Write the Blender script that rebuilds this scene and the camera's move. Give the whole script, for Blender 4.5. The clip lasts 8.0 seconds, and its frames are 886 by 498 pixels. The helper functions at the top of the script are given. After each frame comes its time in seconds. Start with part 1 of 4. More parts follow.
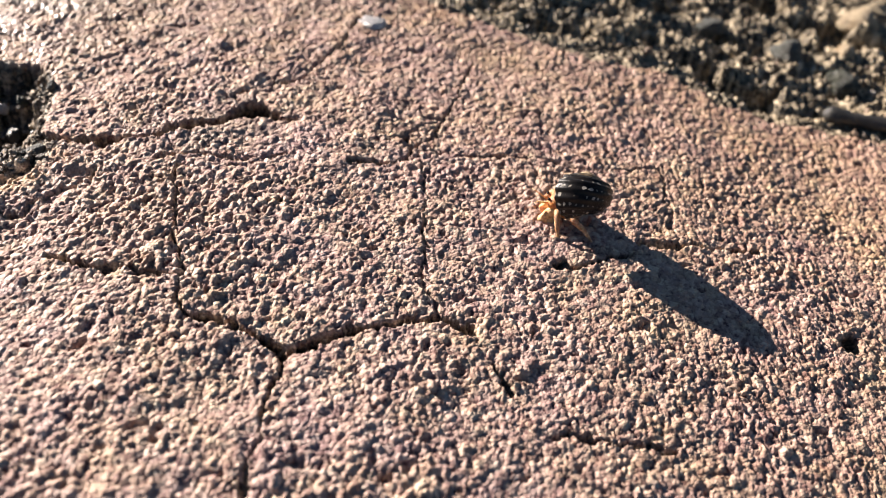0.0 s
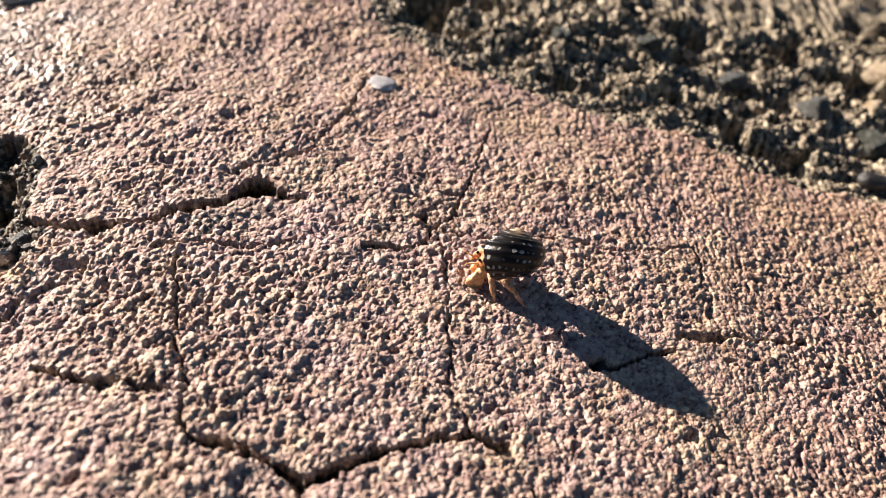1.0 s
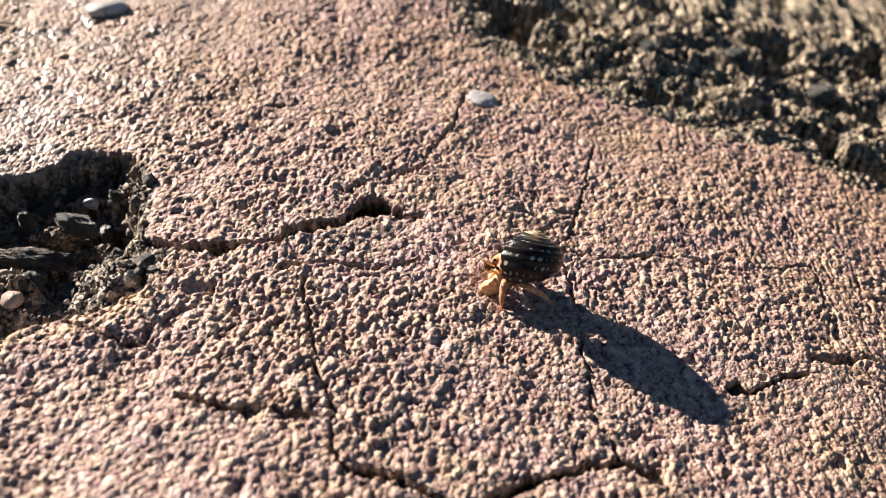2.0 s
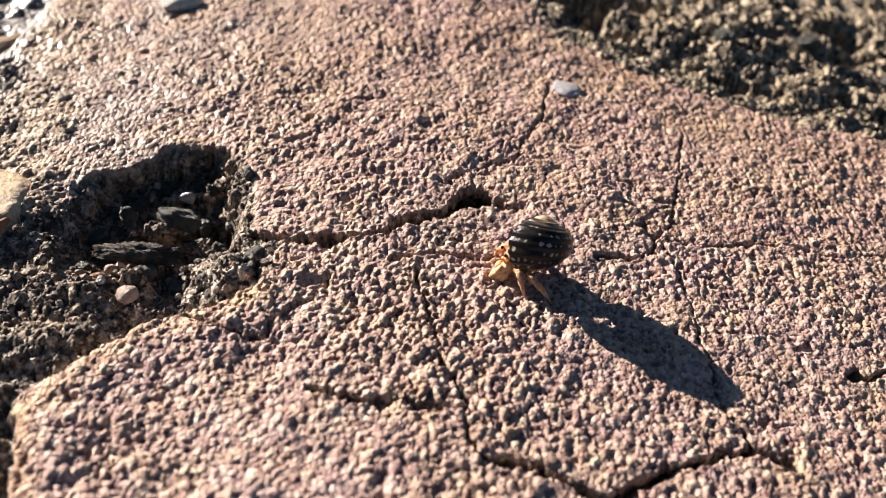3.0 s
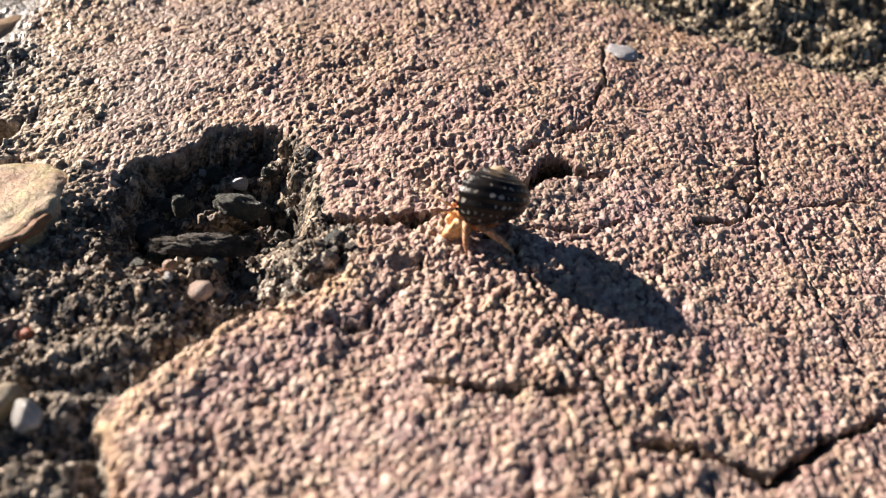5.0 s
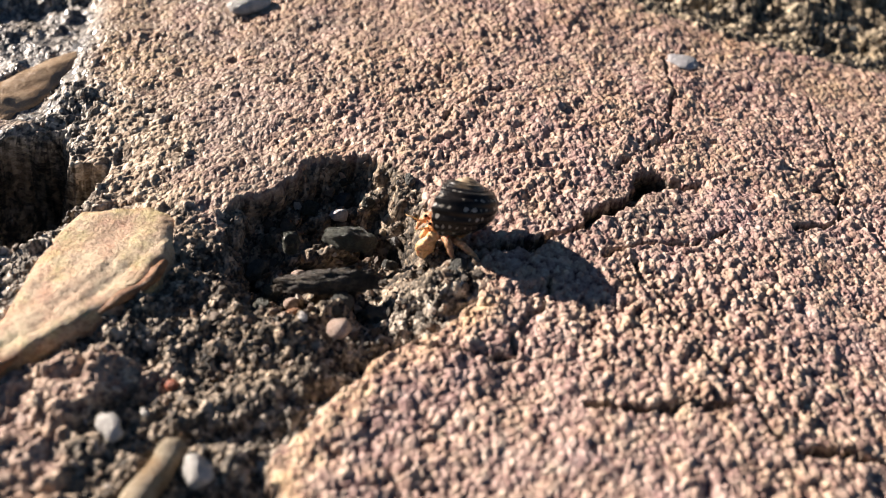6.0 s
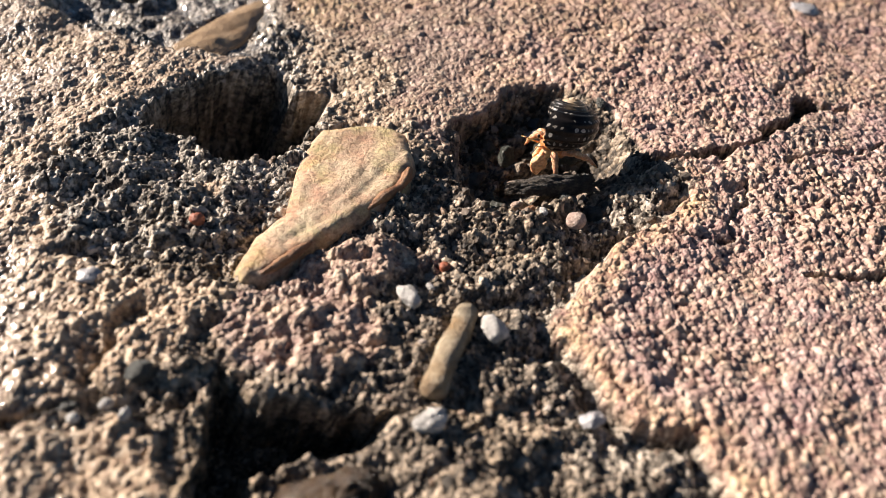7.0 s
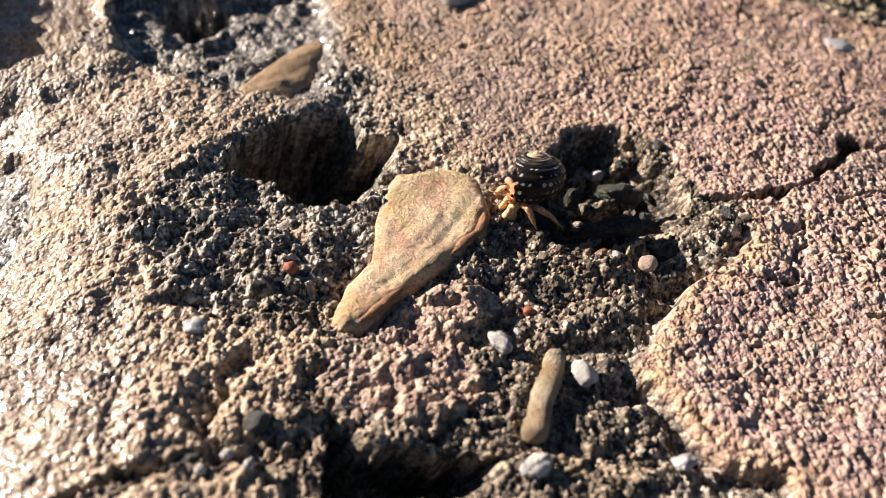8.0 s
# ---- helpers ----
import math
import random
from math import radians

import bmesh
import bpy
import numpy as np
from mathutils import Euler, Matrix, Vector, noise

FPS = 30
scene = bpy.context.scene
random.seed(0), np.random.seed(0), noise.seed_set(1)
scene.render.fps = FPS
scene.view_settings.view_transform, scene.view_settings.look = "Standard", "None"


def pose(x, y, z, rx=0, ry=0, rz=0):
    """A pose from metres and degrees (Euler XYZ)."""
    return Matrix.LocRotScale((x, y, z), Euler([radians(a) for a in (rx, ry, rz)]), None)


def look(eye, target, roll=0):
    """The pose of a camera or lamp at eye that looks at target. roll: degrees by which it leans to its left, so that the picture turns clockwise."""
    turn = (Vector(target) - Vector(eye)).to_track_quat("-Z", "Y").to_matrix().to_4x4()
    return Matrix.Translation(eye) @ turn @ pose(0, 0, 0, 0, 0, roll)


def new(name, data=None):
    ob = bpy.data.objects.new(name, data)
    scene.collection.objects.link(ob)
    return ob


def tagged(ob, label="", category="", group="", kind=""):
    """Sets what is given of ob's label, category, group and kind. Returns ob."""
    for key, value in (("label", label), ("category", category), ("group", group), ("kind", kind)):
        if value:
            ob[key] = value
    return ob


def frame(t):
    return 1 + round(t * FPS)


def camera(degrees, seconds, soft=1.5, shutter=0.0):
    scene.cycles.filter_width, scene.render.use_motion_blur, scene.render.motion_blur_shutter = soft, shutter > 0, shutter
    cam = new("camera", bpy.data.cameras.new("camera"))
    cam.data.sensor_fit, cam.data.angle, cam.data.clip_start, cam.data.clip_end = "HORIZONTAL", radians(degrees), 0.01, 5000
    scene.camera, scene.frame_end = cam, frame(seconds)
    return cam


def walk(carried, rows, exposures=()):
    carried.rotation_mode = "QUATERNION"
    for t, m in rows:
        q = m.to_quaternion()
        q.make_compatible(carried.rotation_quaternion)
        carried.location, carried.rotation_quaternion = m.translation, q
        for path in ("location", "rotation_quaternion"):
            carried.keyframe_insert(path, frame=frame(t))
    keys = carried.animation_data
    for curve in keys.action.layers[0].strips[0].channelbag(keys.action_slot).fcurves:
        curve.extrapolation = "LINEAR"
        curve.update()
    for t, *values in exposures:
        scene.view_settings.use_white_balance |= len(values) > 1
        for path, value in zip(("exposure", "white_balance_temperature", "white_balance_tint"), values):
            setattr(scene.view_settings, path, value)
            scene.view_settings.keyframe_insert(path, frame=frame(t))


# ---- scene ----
cam = camera(56.9, 8.0, soft=0.85)
cam.data.dof.use_dof, cam.data.dof.focus_distance, cam.data.dof.aperture_fstop = True, 0.131, 16.0
METRES, EYE, TILT, LEAN, TURN = 0.18, 0.0962, -45.94, -2.83, 0.0
EXPOSURE = 1.41
ROWS = [
    (0.0, 0.0, 0.0, 0.0, -0.0, 0.0, 0.0),
    (0.5, -0.0171, 0.0385, 0.0537, -0.54, 0.14, -0.14),
    (1.0, -0.0368, 0.0627, 0.0791, -1.2, 0.46, 0.31),
    (2.5, -0.2046, 0.0742, 0.0995, -1.22, 0.5, 0.36),
    (3.0, -0.2483, 0.08, 0.094, -1.32, 0.25, 0.94),
    (3.5, -0.3034, 0.0543, 0.0802, -0.92, -0.09, 1.03),
    (4.0, -0.3006, 0.0931, 0.0759, -1.81, -0.17, 1.17),
    (5.5, -0.4314, 0.1558, 0.1002, -7.25, -0.63, 6.01),
    (6.0, -0.5056, 0.1573, 0.1206, -8.97, -0.84, 7.51),
    (6.5, -0.6305, 0.1222, 0.0877, -9.8, -0.61, 8.33),
    (7.0, -0.7361, 0.1071, 0.0682, -10.76, -1.0, 8.3),
    (7.5, -0.7888, 0.0928, 0.0984, -11.32, -1.27, 7.96),
    (8.0, -0.8186, 0.0931, 0.1214, -12.07, -1.38, 8.72),
]
walk(cam, [(t, pose(0, 0, EYE, TILT, LEAN, TURN) @ pose(METRES * x, METRES * y, METRES * z, 90 + pitch, roll, yaw)) for t, x, y, z, yaw, pitch, roll in ROWS],
     exposures=[(0.0, EXPOSURE + 0.14), (3.0, EXPOSURE + 0.04), (8.0, EXPOSURE - 0.08)])

# ---- daylight: low sun ahead and to the left, clear sky ----
SUN_DIR = Vector((-0.79, 0.61, 0.0)).normalized() * math.cos(radians(21.5)) + Vector((0, 0, math.sin(radians(21.5))))
world = bpy.data.worlds.new("sky")
world.use_nodes = True
wn = world.node_tree
sky = wn.nodes.new("ShaderNodeTexSky")
sky.sky_type, sky.sun_disc, sky.air_density, sky.dust_density, sky.ozone_density = "NISHITA", False, 1.0, 0.1, 4.0
sky.sun_elevation, sky.sun_rotation = radians(21.5), math.atan2(SUN_DIR.x, SUN_DIR.y)
wn.nodes["Background"].inputs[1].default_value = 0.024
wn.links.new(sky.outputs[0], wn.nodes["Background"].inputs[0])
scene.world = world
sun = new("sun", bpy.data.lights.new("sun", "SUN"))
sun.data.energy, sun.data.angle, sun.data.color = 5.0, radians(0.55), (1.0, 0.885, 0.79)
sun.matrix_world = look(SUN_DIR * 3, (0, 0, 0))


# ---- number helpers (plan coordinates in millimetres) ----
def lattice(ix, iy, seed):
    """A random number 0..1 for each lattice point."""
    h = (ix.astype(np.int64) * 374761393 + iy.astype(np.int64) * 668265263 + seed * 974711) & 0xFFFFFFFF
    h = ((h ^ (h >> 13)) * 1274126177) & 0xFFFFFFFF
    h = ((h ^ (h >> 16)) * 2246822519) & 0xFFFFFFFF
    return ((h ^ (h >> 15)) & 0xFFFFFF) / 16777216.0


def smooth_noise(x, y, size, seed):
    """Value noise, -1..1, with features of the given size."""
    u, v = x / size, y / size
    i, j = np.floor(u), np.floor(v)
    a, b = u - i, v - j
    a, b = a * a * (3 - 2 * a), b * b * (3 - 2 * b)
    p, q = lattice(i, j, seed), lattice(i + 1, j, seed)
    r, s = lattice(i, j + 1, seed), lattice(i + 1, j + 1, seed)
    return 2 * ((p * (1 - a) + q * a) * (1 - b) + (r * (1 - a) + s * a) * b) - 1


def fbm(x, y, size, seed, octaves=3):
    total, amp = 0.0, 1.0
    for k in range(octaves):
        total = total + amp * smooth_noise(x, y, size, seed + 17 * k)
        size, amp = size * 0.47, amp * 0.5
    return total


def grains(x, y, size, seed):
    """Packed grains: a rounded height 0..1 over each, and a random number for each."""
    u, v = x / size, y / size
    i, j = np.floor(u), np.floor(v)
    f1, f2, pick = np.full(u.shape, 9.0), np.full(u.shape, 9.0), np.zeros(u.shape)
    for di in (-1, 0, 1):
        for dj in (-1, 0, 1):
            ci, cj = i + di, j + dj
            d = (ci + 0.08 + 0.84 * lattice(ci, cj, seed) - u) ** 2 + (cj + 0.08 + 0.84 * lattice(ci, cj, seed + 5) - v) ** 2
            near = d < f1
            f2 = np.where(near, f1, np.minimum(f2, d))
            pick = np.where(near, lattice(ci, cj, seed + 9), pick)
            f1 = np.where(near, d, f1)
    f1, f2 = np.sqrt(f1), np.sqrt(f2)
    dome = np.sqrt(np.clip(1 - (f1 / 0.85) ** 2, 0, 1))
    return dome * np.clip((f2 - f1) * 4.0, 0, 1) ** 0.6, pick


def cobbles(x, y, size, share, seed):
    """Scattered round grains of uneven size: height in mm (-9 where there is none), and a random number for each."""
    u, v = x / size, y / size
    i, j = np.floor(u), np.floor(v)
    top, pick = np.full(u.shape, -9.0), np.zeros(u.shape)
    for di in (-1, 0, 1):
        for dj in (-1, 0, 1):
            ci, cj = i + di, j + dj
            r = 0.36 + 0.34 * lattice(ci, cj, seed + 1)
            lift = 0.45 * lattice(ci, cj, seed + 2) - 0.6 * r
            wide = 0.8 + 0.5 * lattice(ci, cj, seed + 7)
            d = ((ci + lattice(ci, cj, seed + 3) - u) * wide) ** 2 + ((cj + lattice(ci, cj, seed + 4) - v) / wide) ** 2
            cap = np.where((d < r * r) & (lattice(ci, cj, seed + 5) < share), lift + np.sqrt(np.maximum(r * r - d, 0)), -9.0)
            pick = np.where(cap > top, lattice(ci, cj, seed + 6), pick)
            top = np.maximum(top, cap)
    return np.where(top > -8, top * size, -9.0), pick


def step(v, lo, hi):
    k = np.clip((v - lo) / (hi - lo), 0, 1)
    return k * k * (3 - 2 * k)


def to_line(x, y, line):
    """Distance to a polyline."""
    best = np.full(x.shape, 1e9)
    for (ax, ay), (bx, by) in zip(line[:-1], line[1:]):
        dx, dy = bx - ax, by - ay
        k = np.clip(((x - ax) * dx + (y - ay) * dy) / (dx * dx + dy * dy), 0, 1)
        best = np.minimum(best, (x - ax - k * dx) ** 2 + (y - ay - k * dy) ** 2)
    return np.sqrt(best)


def inside(x, y, ring):
    """Signed distance to a closed outline, positive inside."""
    odd = np.zeros(x.shape, bool)
    for (ax, ay), (bx, by) in zip(ring, ring[1:] + ring[:1]):
        if ay != by:
            odd ^= ((ay > y) != (by > y)) & (x < (bx - ax) * (y - ay) / (by - ay) + ax)
    return np.where(odd, 1, -1) * to_line(x, y, ring + ring[:1])


# ---- the plan of the rock, in millimetres ----
SLAB = [(-83, 55), (-83.6, 64.7), (-89.2, 67.7), (-92.4, 74), (-93.4, 79), (-95, 83), (-94, 86.5), (-90, 90), (-86.5, 93.5), (-81, 97.5), (-74, 100.5), (-68, 103),
        (-64.4, 107), (-62.6, 113), (-68, 117), (-69, 124), (-68.5, 130), (-73, 137), (-83, 139.5), (-91, 133), (-99, 130.5), (-103.5, 138), (-102, 147), (-105, 153),
        (-114, 161), (-122, 167), (-121.5, 183), (-122, 240), (-30, 240), (-14.5, 193), (-9.8, 180), (-3.8, 178), (4, 170.5), (10, 168.5), (18.6, 164.3), (33, 158.7),
        (40, 157), (53, 157), (58.5, 153.5), (65, 147.5), (74, 144.2), (85, 142.5), (97, 138.7), (140, 124), (220, 86), (220, -100), (-83, -100)]
LEFT_ROCK = [(-136, 99.5), (-146.4, 103.5), (-155.5, 108.5), (-159.3, 111.5), (-159.2, 122), (-165.5, 127), (-160, 136), (-150, 143), (-145, 148.5), (-136, 153.5), (-127, 153), (-131, 157.5), (-140, 160), (-149, 162), (-158, 168),
             (-166, 180), (-168, 230), (-420, 230), (-420, -100), (-200, -100), (-172, 82), (-160, 85), (-150, 84), (-144, 90)]
LUMP = [(-136, 99), (-132, 98.5), (-123, 106), (-113, 105.5), (-109, 101), (-116, 96), (-118, 91), (-117, 86), (-122, 82), (-130, 83), (-137, 87), (-139, 93)]
LOW_ROCK = [(-174, 81), (-158, 83), (-150, 82), (-146, 78), (-143, 66), (-140, 40), (-300, 40), (-300, 70)]
PIT_DEEP = [(-149, 139), (-145, 147), (-136, 151.5), (-124, 153), (-123.5, 145), (-117, 143), (-118, 138), (-121.5, 132.5), (-126.5, 128), (-131.5, 127), (-136.5, 130), (-140, 135)]
EDGE_POOL = [(-215, 160), (-183, 154), (-180, 146), (-179.5, 137), (-181.5, 128), (-215, 122)]
POOL = [(-165, 178), (-168, 200), (-123, 200), (-123.5, 178), (-129, 160), (-142, 157), (-148, 166)]
FLAT_STONE = [(-123.2, 126.4), (-119.7, 132.1), (-109.6, 131.8), (-105.4, 128.4), (-106.2, 119.8), (-109.4, 114.9), (-115.3, 110.8), (-121.7, 107.1), (-127, 102.9), (-131.8, 99.7),
              (-135, 99.8), (-135.4, 102), (-131.8, 108.8), (-127.5, 112.9), (-125.3, 120.1)]
HOLLOW = [(-157.6, 193), (-152, 185), (-145, 188), (-142, 198), (-156, 200)]
RIFT = [(-138.5, 87), (-137, 84), (-134, 80), (-128.3, 79.3), (-122, 77), (-116, 75), (-122.6, 73.5), (-129, 73.4), (-135.5, 72.5), (-136, 50), (-142, 50), (-141.7, 73), (-140, 79.5)]

# the stony pit beside the slab, its floor falling away from the sun
BOWL = [(-100, 112), (-100, 122), (-99, 131), (-93, 136), (-86, 140.5), (-75, 140.5), (-74.5, 135), (-70.5, 128), (-69, 119), (-72.5, 112), (-79, 106.5), (-90, 109)]
SHADED_DIP = [(-195, 230), (-168, 230), (-169, 190), (-177, 181), (-186, 176), (-195, 172)]
BROWN_PLATE = [(-144.5, 158.5), (-143.5, 165), (-138, 171), (-131, 177.5), (-124.5, 181.5), (-125.5, 174), (-130, 165.5), (-135.5, 159.5), (-141, 157.5)]

# each crack: width, depth, way
CRACKS = [
    (0.95, 2.0, [(-68, 116.5), (-65.6, 115.3), (-57.4, 114.8), (-46.7, 115.5), (-41.9, 118.9), (-35.2, 122.9), (-30, 126)]),
    (0.6, 1.3, [(-29.6, 124.4), (-22.9, 124.8)]),
    (1.5, 2.2, [(-44.5, 117.2), (-41.9, 118.9), (-35.2, 122.9), (-31, 126)]),
    (0.45, 0.9, [(-45.6, 110.8), (-38.7, 111.8), (-34.3, 111.8), (-27.9, 111.3), (-23.6, 113.6)]),
    (0.42, 0.85, [(-41.6, 108.5), (-39.8, 99.7), (-38.1, 92.2), (-36.1, 87.3), (-34.8, 82.7), (-34.7, 77.8)]),
    (0.6, 1.5, [(-55.8, 86.2), (-51.1, 84.7), (-44.8, 83.7), (-38.7, 83.4), (-34.8, 82.7)]),
    (0.8, 2.0, [(-34.7, 77.8), (-32, 75.7), (-26.7, 74.7), (-22.2, 73.2), (-18.6, 70.2), (-13.4, 72), (-7.6, 74.9), (-2.3, 76.9), (4.3, 78.7), (8.6, 76.9)]),
    (0.38, 0.7, [(-18.3, 70), (-18.7, 62.9), (-19.8, 51), (-20.9, 40)]),
    (0.36, 0.9, [(11.3, 148.1), (8, 137.8), (5, 128.5), (2.8, 122.9), (-0.8, 119.6), (-2.2, 121.5)]),
    (0.55, 1.2, [(-0.8, 119.6), (-1.8, 115.3), (-5.1, 114.2), (-11.6, 113.5)]),
    (0.3, 0.55, [(1.1, 113.7), (1.7, 106.8), (1.6, 95.2), (1.8, 86), (3.3, 82.3), (4.3, 78.7)]),
    (0.4, 0.8, [(-14, 163), (-15.1, 156.6), (-17.1, 149.6), (-20.8, 143.7), (-22.7, 137.4), (-29, 134.3), (-35.6, 130.6)]),
    (0.45, 0.8, [(47.2, 121.2), (46.3, 115.5), (46.5, 110.2), (45.9, 103.9)]),
    (0.6, 1.2, [(38.9, 99.4), (44.9, 100.2), (53, 100.9), (61.2, 101.2)]),
    (0.6, 1.2, [(37.3, 96.4), (31.3, 94.6), (26.7, 91.4), (24.7, 93.3)]),
    (0.5, 0.9, [(12.3, 70.5), (13.4, 68), (14.6, 65.8)]),
    (0.36, 0.6, [(21, 60.2), (29.8, 59.4), (37, 58.4)]),
    (0.45, 0.9, [(-61.5, 145.6), (-59.5, 150.2), (-51.8, 152.9), (-47.3, 153.5)]),
    (0.5, 0.5, [(-74.1, 98.6), (-68.8, 96.3), (-62.4, 95.2), (-62.2, 98.5), (-56.3, 103.2), (-54.6, 106.8)]),
    (0.35, 0.6, [(-0.8, 119.6), (9, 117.5), (20, 120), (33, 118), (47.2, 121.2)]),
    (0.7, 1.2, [(-172, 82.5), (-160, 84.3), (-152, 84)]),
]
# each hole: x, y, radius, depth
HOLES = [(-31.8, 126.3, 3.0, 6.0), (-35.0, 124.2, 1.5, 2.6), (-27.5, 125.8, 1.2, 2.2), (71.9, 82.3, 2.3, 3.2), (24.6, 92.6, 1.6, 2.0), (-22.5, 101.5, 0.9, 1.4), (-2.2, 121.6, 0.9, 1.6), (24, 134, 0.8, 1.2),
         (9, 76.6, 1.3, 1.2), (-18.6, 70.2, 1.2, 1.5)]


def dome(x, y):
    """The rock's broad swelling."""
    x = np.clip(x, -100, 80)
    return np.where(x < 0, 2.5 - 0.0009 * (x + 50) ** 2, 0.25 - 0.09 * x - 0.0004 * x * x)


def relief(x, y):
    """Height in mm, and the masks: slab, tan rock, wet, grain tone with shade in the gaps."""
    wx = x + 0.9 * smooth_noise(x, y, 3.1, 41) + 0.45 * smooth_noise(x, y, 1.2, 42)
    wy = y + 0.9 * smooth_noise(x, y, 2.9, 43) + 0.45 * smooth_noise(x, y, 1.1, 44)
    jx, jy = x + 0.22 * smooth_noise(x, y, 0.9, 45) + 0.12 * smooth_noise(x, y, 0.5, 47), y + 0.22 * smooth_noise(x, y, 0.8, 46) + 0.12 * smooth_noise(x, y, 0.45, 48)
    c1, t1 = cobbles(jx, jy, 1.5, 0.36, 3)
    c2, t2 = cobbles(jx, jy, 1.02, 0.66, 13)
    c3, t3 = cobbles(jx, jy, 0.62, 0.9, 23)
    c1, c2, c3 = c1 + 0.02, c2 + 0.12, c3 + 0.06
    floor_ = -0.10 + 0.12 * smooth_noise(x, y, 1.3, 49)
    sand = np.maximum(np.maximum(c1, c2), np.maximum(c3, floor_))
    # the floor between grains gets a dark tone that stands in for shade
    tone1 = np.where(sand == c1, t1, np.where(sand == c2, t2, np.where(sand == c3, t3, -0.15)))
    g3, tone3 = grains(wx, wy, 2.8, 12)
    g4, _ = grains(wx, wy, 6.0, 15)
    mid, fine = fbm(x, y, 9, 21), fbm(x, y, 3.6, 25)
    big = fbm(x, y, 38, 31, 2)
    soft = 1 + 6 * step(y, 125, 160) * step(-x, 88, 100)
    slab = step(inside(wx, wy, SLAB), -0.5 * soft, 0.7 * soft)
    tan = np.maximum(step(inside(wx, wy, LEFT_ROCK), -0.8, 1.5), step(inside(wx, wy, LOW_ROCK), -0.6, 1.0))
    edge = inside(wx, wy, SLAB)
    lean = np.maximum(step(edge, -0.6, 0.9), 0.95 * step(edge, -3.5, 1.5) * step(y, 112, 128) * step(-x, 60, 72))
    apron = step(edge, -9, 0.5) * step(-x, 86, 92) * step(115 + x, 0, 6) * step(y, 116, 122) * step(146 - y, 0, 8)
    lean, slab = np.maximum(lean, 0.9 * apron), np.maximum(slab, 0.75 * step(apron + 0.25 * smooth_noise(x, y, 2.2, 98), 0.25, 0.75))
    lump = step(inside(wx, wy, LUMP), -1.0, 1.5)
    pool_in = inside(wx, wy, POOL)
    pool = step(pool_in, -1.5, 2.0)
    bridge = np.exp(-((x + 110) / 12.5) ** 4 - ((y - 143) / 21) ** 4) * (0.8 + 0.45 * smooth_noise(x, y, 5, 131))
    bridge = step(bridge, 0.25, 0.8)
    far = step(y - 128 + 0.25 * (x - 10), 8, 20) * step(x, -30, -5)

    rough = 0.30 * np.abs(smooth_noise(jx, jy, 1.9, 91)) + 0.22 * np.abs(smooth_noise(jx, jy, 1.0, 92)) + 0.12 * smooth_noise(jx, jy, 0.55, 93)
    worn = 0.85 + 0.4 * smooth_noise(x, y, 16, 95) + 0.3 * smooth_noise(x, y, 5, 96) + 0.5 * np.exp(-((x + 42) / 24) ** 2 - ((y - 100) / 20) ** 2)
    film = np.maximum(step(-x, 150, 180), 0.6 * step(-x + 0.35 * (y - 100), 68, 112) * step(y, 112, 140))
    calm = 1 - 0.38 * step(x, -25, 25)
    h_slab = 0.40 * calm * mid + 0.24 * calm * fine + (0.66 * sand + 0.32 * rough) * worn * (1 - 0.45 * film) + 0.4 * big
    rim = step(-x, 56, 66) * step(113 - y, 0, 5)
    h_slab = h_slab + 0.9 * rim * np.exp(-((edge - 4) / 4.5) ** 2)
    ruts = np.abs(smooth_noise(x, 2.2 * y, 14, 61)) + 0.5 * np.abs(smooth_noise(x, 2.2 * y, 6, 62))
    h_slab = h_slab - 0.45 * step(0.14 - ruts, 0, 0.14) * (0.5 + 0.5 * smooth_noise(x, y, 9, 63))
    pock = smooth_noise(x, y, 2.3, 65) + 0.6 * smooth_noise(x, y, 1.1, 66)
    h_slab = h_slab - 0.7 * step(pock, 0.85, 1.2)
    crag = 1.2 * np.abs(smooth_noise(wx, 1.5 * wy, 7, 81)) + 0.9 * np.abs(smooth_noise(wx, 1.3 * wy, 3.2, 82))
    ledge = 1.6 * fbm(wx, 1.5 * wy, 6.5, 101, 3) + 0.4 * rough
    flake = np.floor(ledge * 3) + step(ledge * 3 - np.floor(ledge * 3), 0.0, 0.3)
    h_cement = -1.9 + 0.7 * mid + 0.62 * crag + 0.26 * flake + 0.15 * g3 * tone3 + 0.65 * sand + 1.15 * rough + 0.6 * big + 1.7 * np.exp(-((x + 67) ** 2 + (y - 110) ** 2) / 70)
    pits = step(fbm(wx, 1.6 * wy, 13, 121, 2), 0.36, 0.7)
    h_far = -1.2 + 1.1 * mid + 1.1 * crag + 0.7 * g4 + 0.4 * g3 + 1.3 * big + 0.6 * sand + 0.6 * rough - 7.0 * pits
    out = step(-edge, 0.3, 12)
    h_far = -1.0 + 0.8 * crag + 0.7 * sand + 0.9 * rough + out * (h_far - 1.4)
    h_cement = h_cement - 1.6 * rim * np.exp(-((edge + 1.2) / 1.6) ** 2)
    h_cement = h_cement * (1 - far) + h_far * far
    uneven = 1 + 0.5 * step(-x, 135, 150)
    h_tan = -0.3 + 0.4 * uneven * mid + 0.3 * uneven * fine + (0.7 * sand + 0.6 * rough) * (1 - 0.65 * film) + 0.5 * big
    h_lump = -1.4 + 0.9 * mid + 1.5 * crag + 0.6 * sand + 0.9 * rough
    h_pool = -3.6 + 1.2 * mid + 0.75 * fine + 0.12 * sand + 0.15 * rough

    z = h_cement
    for mask, h in ((pool, h_pool), (0.8 * bridge, h_tan), (lump, h_lump), (tan, h_tan), (lean, h_slab)):
        z = z * (1 - mask) + h * mask
